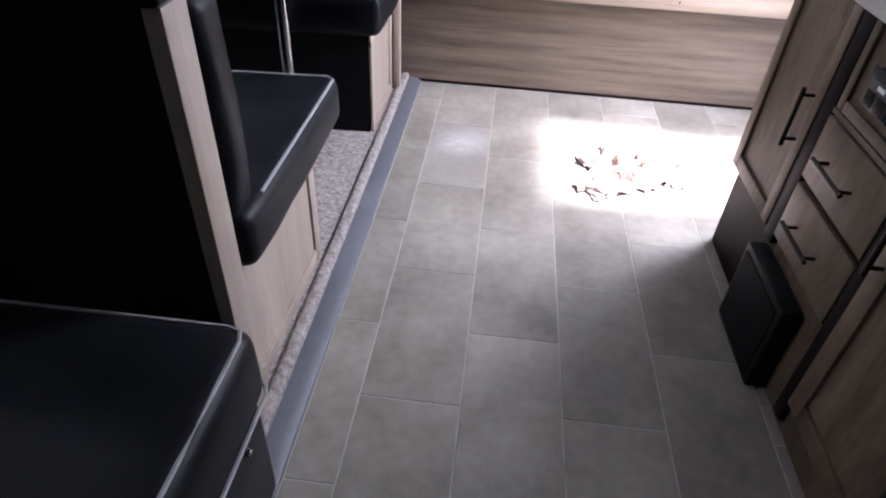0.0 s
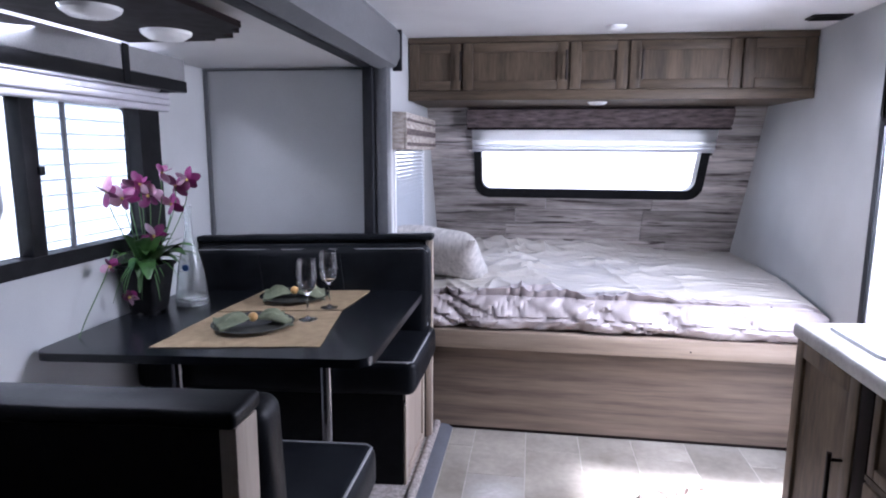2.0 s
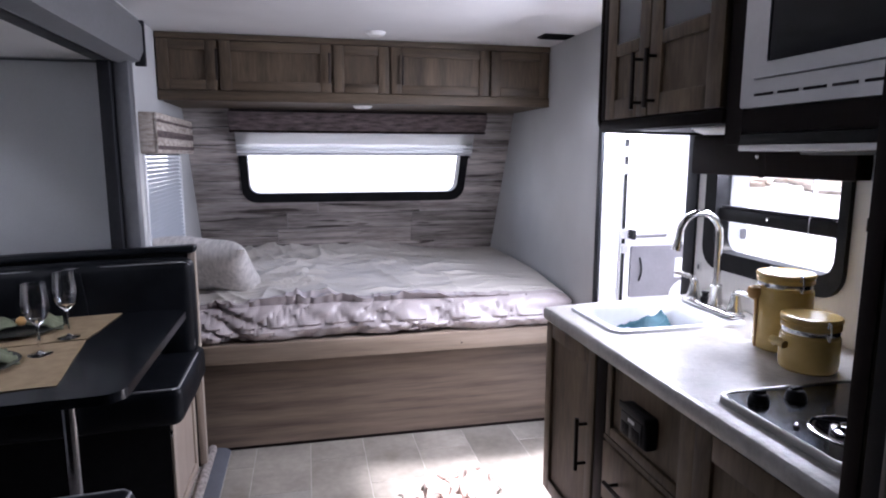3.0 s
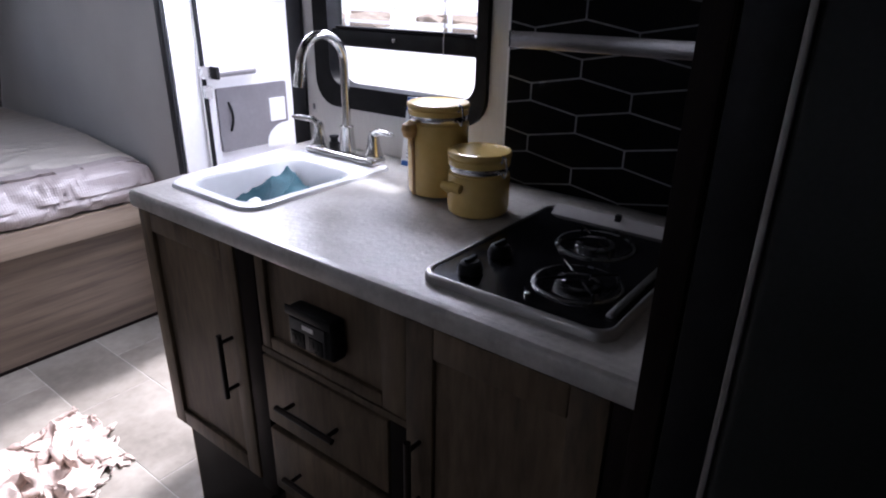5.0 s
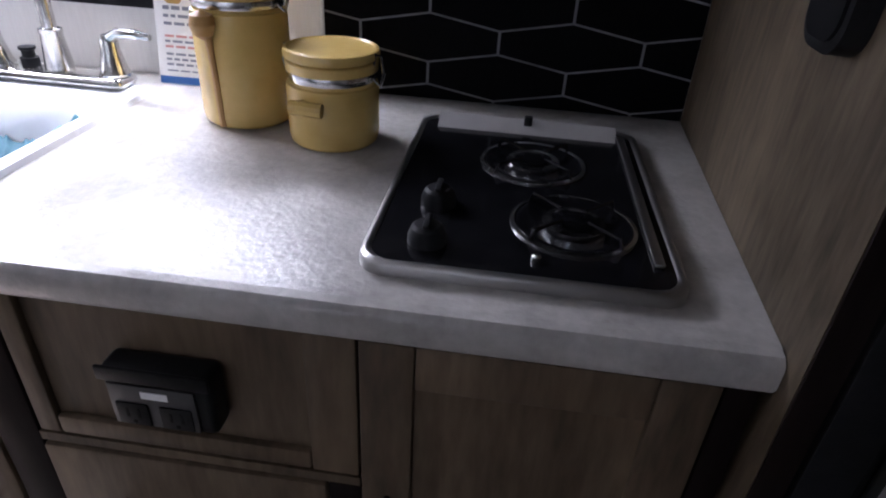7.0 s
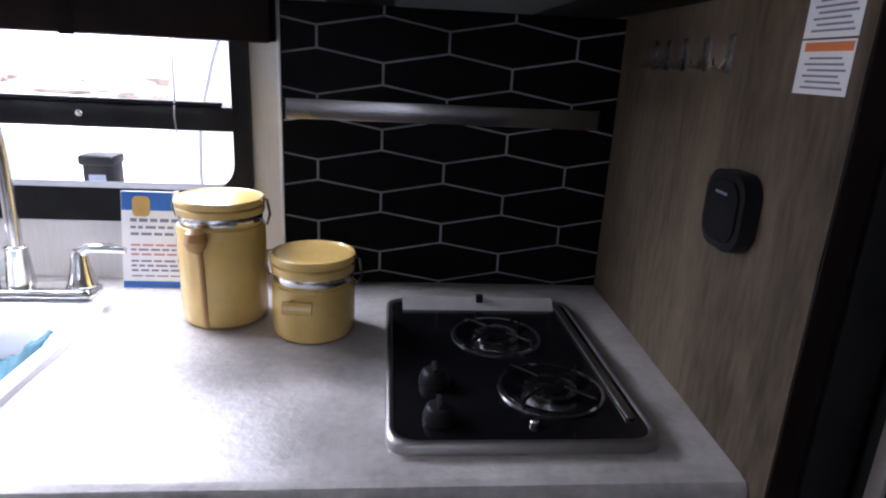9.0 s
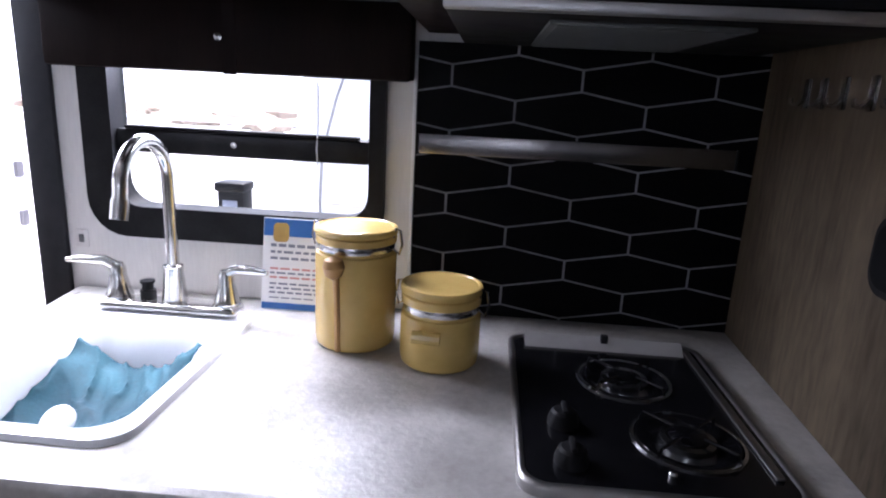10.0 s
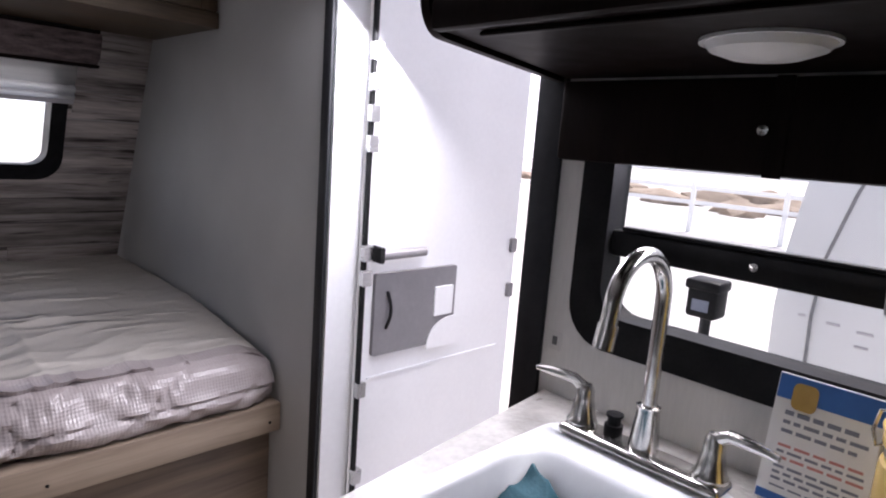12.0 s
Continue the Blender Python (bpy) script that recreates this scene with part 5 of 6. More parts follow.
def counter_things():
    tall = canister("canister", (0.432, -0.513, 0.9102), 0.066, 0.198, "tall yellow ceramic canister with a wooden spoon", 0.8, LID_SHEEN)
    part("spoon", tube([(0.37, -0.499, 0.914), (0.3665, -0.4975, 1.0), (0.3635, -0.496, 1.045)], 0.005, steps=8, ends=[0.0055, 0.0045, 0.0055]), SPOON, tall, "light wooden spoon")
    part("spoon_bowl", lathe([(0.0, 1.035), (0.013, 1.043), (0.017, 1.056), (0.014, 1.068), (0.0, 1.075)], (0.358, -0.494, 0), 14), SPOON, tall)
    short = canister("canister", (0.378, -0.66, 0.9102), 0.0625, 0.128, "short yellow ceramic canister beside the cooktop", 0.66, YELLOW)
    part("spout", tube([(0.324, -0.641, 0.972), (0.305, -0.633, 0.972)], 0.009, steps=10, ends=[0.009, 0.012]), YELLOW, short)
    part("spout", tube([(0.308, -0.665, 0.972), (0.308, -0.623, 0.974)], 0.0095, steps=10), YELLOW, short)
    # card leaning at the wall
    card = thing("sign_card", (0.56, -0.36, 0.91), "white information card with blue edges leaning at the wall", "card")

    def tilt(u, v, d):
        return (0.544 + v * 0.2 - d, u - 0.005, 0.9105 + v * 1.17)

    part("sheet", prism(rounded(-0.425, 0.0, -0.303, 0.145, 0.002), 0.0, 0.002, tilt), PAPER_WHITE, card, smooth=0)
    part("band", prism(rounded(-0.424, 0.117, -0.304, 0.144, 0.001), 0.0022, 0.0028, tilt), BLUE_INK, card, smooth=0)
    part("band", prism(rounded(-0.424, 0.001, -0.304, 0.011, 0.001), 0.0022, 0.0028, tilt), BLUE_INK, card, smooth=0)
    part("emblem", prism(rounded(-0.352, 0.108, -0.322, 0.138, 0.008), 0.0029, 0.0034, tilt), GOLD_INK, card, "gold emblem")
    random.seed(3)
    for n, (z, h, ink) in enumerate(((0.1, 0.005, GREY_INK), (0.09, 0.004, GREY_INK), (0.08, 0.004, GREY_INK), (0.064, 0.003, RED_INK), (0.057, 0.003, GREY_INK), (0.05, 0.003, RED_INK), (0.04, 0.003, GREY_INK), (0.033, 0.003, GREY_INK), (0.026, 0.003, GREY_INK), (0.018, 0.002, GREY_INK))):
        u = -0.318
        while u > -0.405:
            w = random.uniform(0.008, 0.02)
            part("print", prism([(u - w, z), (u, z), (u, z + h), (u - w, z + h)], 0.0022, 0.0026, tilt), ink, card, smooth=0)
            u -= w + 0.004


def cooktop():
    c = thing("cooktop", (0.27, -0.93, 0.91), "black two-burner gas cooktop with a steel rim", "cooktop")
    x0, y0, x1, y1 = STOVE_RECT
    bm = bmesh.new()
    rings = []
    for inset, z in ((0.0, 0.9098), (0.0, 0.929), (0.0015, 0.933), (0.005, 0.9345), (0.0085, 0.933), (0.011, 0.9292)):
        rings.append([bm.verts.new((u, v, z)) for u, v in rounded(x0 + inset, y0 + inset, x1 - inset, y1 - inset, 0.028, 6)])
    for a, b in zip(rings, rings[1:]):
        for n in range(len(a)):
            k = (n + 1) % len(a)
            bm.faces.new((a[n], a[k], b[k], b[n]))
    bm.faces.new(rings[-1])
    part("rim", bm, RIM, c, "brushed steel rim", smooth=50)
    gloss = prism(rounded(x0 + 0.0095, y0 + 0.0095, x1 - 0.0095, y1 - 0.0095, 0.022), 0.9294, 0.931, on_z)
    top = part("top", gloss, HOB, c, "glossy black enamel top")
    ledge = [(0.432, 0.931), (0.462, 0.931), (0.462, 0.945), (0.456, 0.946), (0.434, 0.933)]
    part("back_ledge", prism(ledge, -1.058, -0.8, on_y), LEDGE, top, "brushed steel back ledge")
    part("side_ledge", boxed(0.1, -1.071, 0.931, 0.455, -1.06, 0.936, bevel=0.002), RIM, top)
    part("stay", boxed(0.445, -0.937, 0.936, 0.456, -0.925, 0.953, bevel=0.002), BLACK, c)
    for x, y, r in ((0.17, -0.985, 0.052), (0.33, -0.94, 0.052)):
        ring = lathe([(r + 0.012, 0.931), (r + 0.01, 0.934), (r, 0.933), (r - 0.004, 0.9312)], (x, y, 0), 36)
        b = part("burner", ring, HOB, c, "black burner with steel ring")
        part("burner_ring", lathe([(r + 0.0165, 0.931), (r + 0.0165, 0.9335), (r + 0.0125, 0.9342), (r + 0.0125, 0.931)], (x, y, 0), 40), BURNER, b)
        part("burner_head", lathe([(0.024, 0.932), (0.024, 0.939), (0.02, 0.941), (0.0, 0.942)], (x, y, 0), 24), HOB, b)
        part("burner_cup", lathe([(0.034, 0.932), (0.034, 0.936), (0.026, 0.937), (0.025, 0.932)], (x, y, 0), 24), BURNER, b)
        for k in range(4):
            a = radians(45 + 90 * k)
            part("prong", tube([(x + 0.02 * math.cos(a), y + 0.02 * math.sin(a), 0.944), (x + (r + 0.01) * math.cos(a), y + (r + 0.01) * math.sin(a), 0.944), (x + (r + 0.014) * math.cos(a), y + (r + 0.014) * math.sin(a), 0.933)], 0.0024, steps=6), HOB, b)
    for x, y in ((0.103, -0.835), (0.188, -0.835)):
        k = part("knob", lathe([(0.02, 0.931), (0.02, 0.938), (0.0165, 0.948), (0.013, 0.951), (0.0, 0.952)], (x, y, 0), 24), BLACK, c, "black control knob")
        part("grip", boxed(x - 0.014, y - 0.0035, 0.9515, x + 0.014, y + 0.0035, 0.957, bevel=0.002), BLACK, k)
    part("igniter", lathe([(0.005, 0.931), (0.005, 0.936), (0.003, 0.938), (0.0, 0.938)], (0.09, -0.945, 0), 12), CHROME, c, "tiny chrome igniter button")


LEDGE = shade("satin aluminium ledge", (0.34, 0.33, 0.32), (0.42, 0.41, 0.4), 8, 0.45, metal=0.25)
HOB = shade("black enamel", (0.004, 0.004, 0.005), (0.007, 0.007, 0.008), 6, 0.1, specular=0.3)


def kitchen_uppers():
    """Wall cupboard with rounded end, microwave and hood."""
    c = thing("wall_cabinet", (0.38, -0.31, 1.47), "dark-edged wood wall cupboard over the sink", "cabinet", "kitchen wall cabinets")
    bm = prism([(0.172, -0.6), (0.598, -0.6), (0.598, 0.105), (0.172, -0.013)], 1.472, 1.49, on_z)
    box(bm, 0.172, -0.6, 1.49, 0.19, -0.03, 1.985)
    part("body", bm, WOOD_DARK, c, smooth=0)
    part("end_trim", prism(rounded(0.15, 1.465, 0.598, 1.986, 0.04, corners=(1, 0, 0, 0)), 0.0, 0.014, lambda u, v, d: (u, -0.018 + (u - 0.15) * 0.285 + d, v)), WOOD_DARK, c, "dark rounded end board")
    part("bottom_rail", boxed(0.152, -0.6, 1.466, 0.1715, -0.019, 1.5, bevel=0.006), WOOD_DARK, c)
    part("under_bead", boxed(0.2, -0.56, 1.466, 0.21, -0.05, 1.4715, bevel=0.002), WOOD_DARK, c)
    part("upright", boxed(0.152, -0.05, 1.501, 0.1715, -0.019, 1.985, bevel=0.004), WOOD_DARK, c)
    for a, b in ((-0.59, -0.29), (-0.286, -0.051)):
        d = cab_front(c, a, b, 1.502, 1.98, 0.15, "door", 0.055)
        part("cross_rail", boxed(0.15, a + 0.056, 1.68, 0.168, b - 0.056, 1.715, bevel=0.003), WOOD, d)
        part("pane", boxed(0.155, a + 0.056, 1.716, 0.158, b - 0.056, 1.924), MILK, d, "frosted glass pane")
    bar_handle(c, (0.15, -0.322, 1.52), (0.15, -0.322, 1.67), (-0.028, 0, 0))
    bar_handle(c, (0.15, -0.255, 1.52), (0.15, -0.255, 1.67), (-0.028, 0, 0))
    lamp = thing("puck_lamp", (0.37, -0.31, 1.47), "round white lamp under the wall cupboard", "lamp")
    part("cover", lathe([(0.0, 1.452), (0.035, 1.454), (0.055, 1.461), (0.063, 1.4705), (0.063, 1.4718)], (0.36, -0.3, 0), 32), LENS, lamp)
    part("plate", lathe([(0.066, 1.4685), (0.066, 1.4719), (0.05, 1.4719)], (0.36, -0.3, 0), 32), WHITE, lamp)
    u = thing("wall_cabinet", (0.38, -0.88, 1.4), "dark wood housing round the microwave", "cabinet", "kitchen wall cabinets")
    part("side_panel", boxed(0.16, -0.655, 1.42, 0.598, -0.601, 1.972), WOOD_DARK, u, smooth=0)
    part("shelf", boxed(0.16, -1.163, 1.443, 0.598, -0.656, 1.491), WOOD_DARK, u, smooth=0)
    part("top_panel", boxed(0.16, -1.163, 1.814, 0.598, -0.656, 1.972), WOOD_DARK, u, smooth=0)
    m = thing("microwave", (0.38, -0.88, 1.48), "built-in steel microwave with a dark glass door", "microwave")
    part("case", boxed(0.165, -1.12, 1.479, 0.58, -0.66, 1.79), BLACK, m, smooth=0)
    part("trim_frame", prism(rounded(-1.15, 1.481, -0.657, 1.8, 0.006), 0.15, 0.1645, on_x, rounded(-1.1, 1.535, -0.69, 1.77, 0.006)), MICRO, m, "brushed steel frame")
    part("door", prism(rounded(-1.098, 1.537, -0.692, 1.768, 0.006), 0.142, 0.16, on_x, rounded(-1.06, 1.566, -0.735, 1.745, 0.006)), MICRO, m, "steel microwave door")
    part("glass", boxed(0.145, -1.062, 1.564, 0.149, -0.733, 1.747), HOB, m, "dark glass")
    for k in range(6):
        part("vent_slot", boxed(0.1475, -1.07 + k * 0.064, 1.503, 0.1499, -1.02 + k * 0.064, 1.508), BLACK, m)
    h = thing("range_hood", (0.38, -0.88, 1.4), "low black range hood over the cooktop", "hood")
    part("body", boxed(0.17, -1.162, 1.392, 0.596, -0.66, 1.428, bevel=0.006), BLACK, h)
    part("front_lip", boxed(0.152, -1.158, 1.406, 0.1695, -0.66, 1.428, bevel=0.004), BLACK, h)
    part("front_strip", boxed(0.15, -1.158, 1.393, 0.1695, -0.66, 1.4055, bevel=0.003), MICRO, h, "thin brushed steel edge")
    cover = part("light_cover", boxed(0.2, -1.0, 1.3865, 0.53, -0.775, 1.3915, bevel=0.002), HOOD_LENS, h, "ribbed grey light cover")
    for k in range(22):
        part("rib", boxed(0.212 + k * 0.014, -0.99, 1.3852, 0.218 + k * 0.014, -0.785, 1.3864), HOOD_LENS, cover, smooth=0)
    for y in (-0.83, -0.98):
        part("screw", lathe([(0.0, 1.387), (0.005, 1.388), (0.005, 1.3915)], (0.57, y, 0), 10), CHROME, h)


HOOD_LENS = shade("grey ribbed lamp plastic", (0.1, 0.108, 0.108), (0.15, 0.16, 0.16), 8, 0.4)
MILK = glass("frosted cupboard glass", (0.6, 0.63, 0.68), 0.35)


def panel_things():
    d = thing("gas_detector", (0.12, -1.155, 1.16), "black rounded detector on the wood side panel", "detector")
    part("case", prism(rounded(0.076, 1.143, 0.163, 1.231, 0.028), -1.1555, -1.136, on_y), BLACK, d)
    part("face", prism(rounded(0.085, 1.152, 0.154, 1.222, 0.022), -1.1365, -1.133, on_y), BLACK_MATT, d)
    part("print", boxed(0.108, -1.1328, 1.205, 0.134, -1.1322, 1.208), GREY_INK, d)
    for x in (0.436, 0.387, 0.329, 0.26, 0.199):
        k = thing("adhesive_hook", (x, -1.15, 1.35), "small clear plastic hook on the side panel", "hook", "hooks on the panel")
        part("pad", boxed(x - 0.008, -1.1555, 1.335, x + 0.008, -1.151, 1.377, bevel=0.002), CLEAR, k)
        part("prong", tube([(x, -1.151, 1.35), (x, -1.142, 1.339), (x, -1.134, 1.341), (x, -1.132, 1.349)], 0.003, steps=6), CLEAR, k)
    for z in (1.318, 1.368):
        w = thing("warning_label", (0.03, -1.155, z), "white warning label with an orange heading", "label", "warning labels")
        part("sheet", boxed(-0.012, -1.1557, z, 0.065, -1.1553, z + 0.048), PAPER_WHITE, w, smooth=0)
        part("heading", boxed(-0.01, -1.1552, z + 0.038, 0.058, -1.1549, z + 0.046), ORANGE, w, smooth=0)
        for n in range(6):
            part("print", boxed(-0.006 + 0.004 * (n % 3), -1.1552, z + 0.005 + n * 0.0052, 0.054 - 0.006 * (n % 2), -1.1549, z + 0.007 + n * 0.0052), GREY_INK, w, smooth=0)


CLEAR = glass("clear plastic", (0.95, 0.95, 0.95), 0.1)


DOOR_EDGE = shade("brushed door edge", (0.2, 0.18, 0.17), (0.28, 0.255, 0.24), 8, 0.4)


def fridge():
    f = thing("refrigerator", (0.25, -1.55, 0.0), "dark grey fridge freezer built in beside the counter", "refrigerator")
    part("case", boxed(-0.02, -1.86, 0.0, 0.59, -1.218, 1.9), BLACK, f, smooth=0)
    part("door", boxed(-0.07, -1.85, 0.12, -0.021, -1.25, 1.375, bevel=0.012, segments=3), FRIDGE, f, "dark grey lower door")
    part("door", boxed(-0.07, -1.85, 1.42, -0.021, -1.25, 1.88, bevel=0.012, segments=3), FRIDGE, f, "dark grey freezer door")
    part("edge_trim", boxed(-0.068, -1.2495, 0.12, -0.05, -1.243, 1.375, bevel=0.002), DOOR_EDGE, f, "pale door edge strip")
    part("handle", prism([(-1.84, 1.377), (-1.26, 1.377), (-1.29, 1.395), (-1.54, 1.408), (-1.84, 1.418)], -0.085, -0.0215, on_x), BLACK, f, "black grip between the doors")
    part("frame", boxed(-0.035, -1.2375, 0.0, -0.0205, -1.19, 1.9, bevel=0.002), BLACK, f)


# ---- slide-out window and lights ----
def slide_window():
    y0, y1, z0, z1 = SWIN
    w = thing("window_4", (SX, -0.4, z0), "wide black framed window in the slide-out", "window", kind="structure")
    part("window_frame", prism(rounded(y0, z0, y1, z1, 0.05), SX - 0.06, SX + 0.014, on_x, rounded(y0 + 0.055, z0 + 0.055, y1 - 0.135, z1 - 0.05, 0.03)), BLACK, w)
    part("mullion", boxed(SX - 0.05, -0.085, z0 + 0.05, SX + 0.008, -0.025, z1 - 0.045, bevel=0.004), BLACK, w)
    part("mullion", boxed(SX - 0.046, 0.141, z0 + 0.05, SX - 0.03, 0.155, z1 - 0.045, bevel=0.003), TRIM_GREY, w, "thin grey slider edge")
    part("latch", boxed(SX + 0.0085, -0.04, 1.32, SX + 0.022, -0.018, 1.35, bevel=0.004), BLACK, w)
    part("pane", boxed(SX - 0.04, y0 + 0.03, z0 + 0.03, SX - 0.037, y1 - 0.03, z1 - 0.03), PANE_TINT, w)
    s = thing("roller_shade", (SX, -0.35, 1.56), "grey pleated shade raised to the top of the window", "window shade")
    for n in range(4):
        z = 1.565 + n * 0.026
        part("pleat", boxed(SX + 0.02, y0 + 0.0, z, SX + 0.058 + 0.006 * (n % 2), 0.66, z + 0.025, bevel=0.007), SHADE_CLOTH, s)
    v = thing("valance", (SX, -0.35, 1.63), "grey fabric valance with a black lower band", "valance")
    part("valance_front", boxed(SX + 0.15, -1.4, 1.685, SX + 0.17, 0.6, 1.772, bevel=0.005), VALANCE_GREY, v)
    part("band", boxed(SX + 0.146, -1.4, 1.638, SX + 0.174, 0.605, 1.684, bevel=0.005), BLACK, v, "black lower band")
    part("valance_end", boxed(SX + 0.002, 0.585, 1.64, SX + 0.146, 0.605, 1.77, bevel=0.004), BLACK, v)
    part("strap", boxed(SX + 0.1745, 0.2, 1.637, SX + 0.1765, 0.235, 1.775), BLACK, v, "black strap")


def ceiling_things():
    b = thing("ceiling_lamp", (-1.85, -0.13, 1.79), "dark wood board lamp with two round white covers", "ceiling lamp")
    part("board", prism([(-2.08, -0.66), (-1.6, -0.66), (-1.6, -0.13), (-1.64, -0.12), (-1.64, -0.06), (-1.7, -0.05), (-1.7, 0.02), (-1.78, 0.03), (-1.78, 0.06), (-2.08, 0.06)], 1.748, 1.766, on_z), WOOD_DARK, b)
    part("board", boxed(-1.98, -0.6, 1.7665, -1.72, 0.0, 1.794), WOOD_DARK, b)
    for y in (-0.105, -0.42):
        part("lens", lathe([(0.0, 1.722), (0.05, 1.726), (0.068, 1.738), (0.072, 1.7475)], (-1.845, y, 0), 32), LENS, b, "frosted white cover")
    for n, (x, y, r) in enumerate(((-0.395, 1.31, 0.05), (-1.2, 0.55, 0.09))):
        l = thing("ceiling_light", (x, y, 2.0), "small round white ceiling light", "ceiling light", "ceiling lights")
        part("cover", lathe([(0.0, 1.978), (r * 0.7, 1.982), (r, 1.995), (r, 1.9995)], (x, y, 0), 28), LENS, l)
    v = thing("ceiling_vent", (0.5, 1.2, 2.0), "dark grey slotted vent in the ceiling", "vent")
    part("frame", boxed(0.42, 1.15, 1.992, 0.58, 1.25, 1.9995, bevel=0.002), BLACK, v)
    for k in range(5):
        part("slat", boxed(0.43, 1.162 + k * 0.017, 1.987, 0.57, 1.17 + k * 0.017, 1.9915, bevel=0.001), BLACK_MATT, v)


# ---- things on the table ----
DROOP = 0.035


def table_z(x):
    """The slide-out sags a little towards its outer wall."""
    return 0.7905 - DROOP * (XE - x)


def placemat(corners):
    bm = bmesh.new()
    n = 14
    a, b, c, d = (Vector((*p, 0)) for p in corners)
    top, low = [], []
    for i in range(n + 1):
        for j in range(n + 1):
            p = a.lerp(b, i / n).lerp(d.lerp(c, i / n), j / n)
            p += Vector((noise.noise(p * 9), noise.noise(p * 9 + Vector((5, 5, 5))), 0)) * 0.004
            z = table_z(p.x) + 0.0006
            low.append(bm.verts.new((p.x, p.y, z)))
            top.append(bm.verts.new((p.x, p.y, z + 0.002 + 0.0012 * noise.noise(p * 14))))
    for i in range(n):
        for j in range(n):
            k = i * (n + 1) + j
            bm.faces.new((top[k], top[k + n + 1], top[k + n + 2], top[k + 1]))
            bm.faces.new((low[k], low[k + 1], low[k + n + 2], low[k + n + 1]))
    edge = [i * (n + 1) for i in range(n + 1)] + [n * (n + 1) + j for j in range(1, n + 1)] + [i * (n + 1) + n for i in range(n - 1, -1, -1)] + [j for j in range(n - 1, 0, -1)]
    for p, q in zip(edge, edge[1:] + edge[:1]):
        bm.faces.new((low[p], low[q], top[q], top[p]))
    return solid("placemat", bm, BURLAP, "tan burlap placemat on the dinette table", "placemat", "placemats")


def wine_glass(x, y, z):
    g = thing("wine_glass", (x, y, z), "clear empty stemmed wine glass on the placemat", "glass", "wine glasses")
    outer = [(0.0, z), (0.034, z), (0.035, z + 0.002), (0.012, z + 0.006), (0.004, z + 0.014), (0.0038, z + 0.09), (0.008, z + 0.1), (0.027, z + 0.117), (0.038, z + 0.145), (0.04, z + 0.172), (0.034, z + 0.228), (0.0325, z + 0.228), (0.0385, z + 0.172), (0.0365, z + 0.146), (0.026, z + 0.119), (0.0, z + 0.105)]
    part("bowl", lathe(outer, (x, y, 0), 28), GLASS, g)


def setting(x, y, turn):
    z = table_z(x) + 0.004
    p = thing("plate", (x, y, z), "dark glazed round plate with an olive rim", "plate", "plates")
    part("dish", lathe([(0.08, z), (0.095, z + 0.002), (0.143, z + 0.015), (0.146, z + 0.017), (0.142, z + 0.0185), (0.095, z + 0.006), (0.0, z + 0.005)], (x, y, 0), 40), PLATE, p)
    k = thing("napkin", (x, y, z + 0.019), "sage green napkin tied in a ring on the plate", "napkin", "napkins")
    way = Vector((math.cos(radians(turn)), math.sin(radians(turn)), 0))
    side = Vector((-way.y, way.x, 0))
    for s in (1, -1):
        bm = bmesh.new()
        n = 14
        grid = []
        for i in range(n + 1):
            row = []
            for j in range(n + 1):
                u, v = i / n, 2 * j / n - 1
                w = 0.014 + 0.058 * u ** 0.8
                c = Vector((x, y, z + 0.03)) + s * way * (0.012 + 0.115 * u) + side * v * w
                c.z += 0.032 * (1 - v * v) * math.sin(math.pi * min(1, u * 1.1)) - 0.014 * u + 0.012 * math.sin(v * 9 + s) * u + 0.008 * noise.noise(c * 30)
                row.append(bm.verts.new(c))
            grid.append(row)
        for i in range(n):
            for j in range(n):
                bm.faces.new((grid[i][j], grid[i + 1][j], grid[i + 1][j + 1], grid[i][j + 1]))
        wing = part("fold", bm, NAPKIN, k, smooth=60)
        wing.modifiers.new("thick", "SOLIDIFY").thickness = 0.004
    ring = bmesh.new()
    bmesh.ops.create_uvsphere(ring, u_segments=16, v_segments=10, radius=0.017)
    for v in ring.verts:
        v.co = Vector((x, y, z + 0.036)) + v.co
    part("ring", ring, SPOON, k, "brown napkin ring")


def bottle():
    x, y = -2.19, 0.52
    z = table_z(x)
    b = thing("bottle", (x, y, z), "clear frosted water bottle with a slim neck", "bottle")
    shape = [(0.0, z), (0.062, z), (0.068, z + 0.00732), (0.068, z + 0.01464), (0.064, z + 0.0366), (0.058, z + 0.1098), (0.046, z + 0.183), (0.03, z + 0.244), (0.018, z + 0.2867), (0.0145, z + 0.3172), (0.0135, z + 0.4026), (0.016, z + 0.4087), (0.016, z + 0.4209), (0.0125, z + 0.4209), (0.0115, z + 0.3172), (0.015, z + 0.2879), (0.027, z + 0.244), (0.043, z + 0.183), (0.055, z + 0.1098), (0.061, z + 0.0366), (0.0, z + 0.01464)]
    part("body", lathe(shape, (x, y, 0), 36), FROST, b)
    part("badge", lathe([(0.0, 0.0), (0.014, 0.0005), (0.014, 0.003), (0.0, 0.004)], (x + 0.008, y - 0.054, z + 0.165), 16, axis="Y"), BLUE_INK, b, "small blue badge")


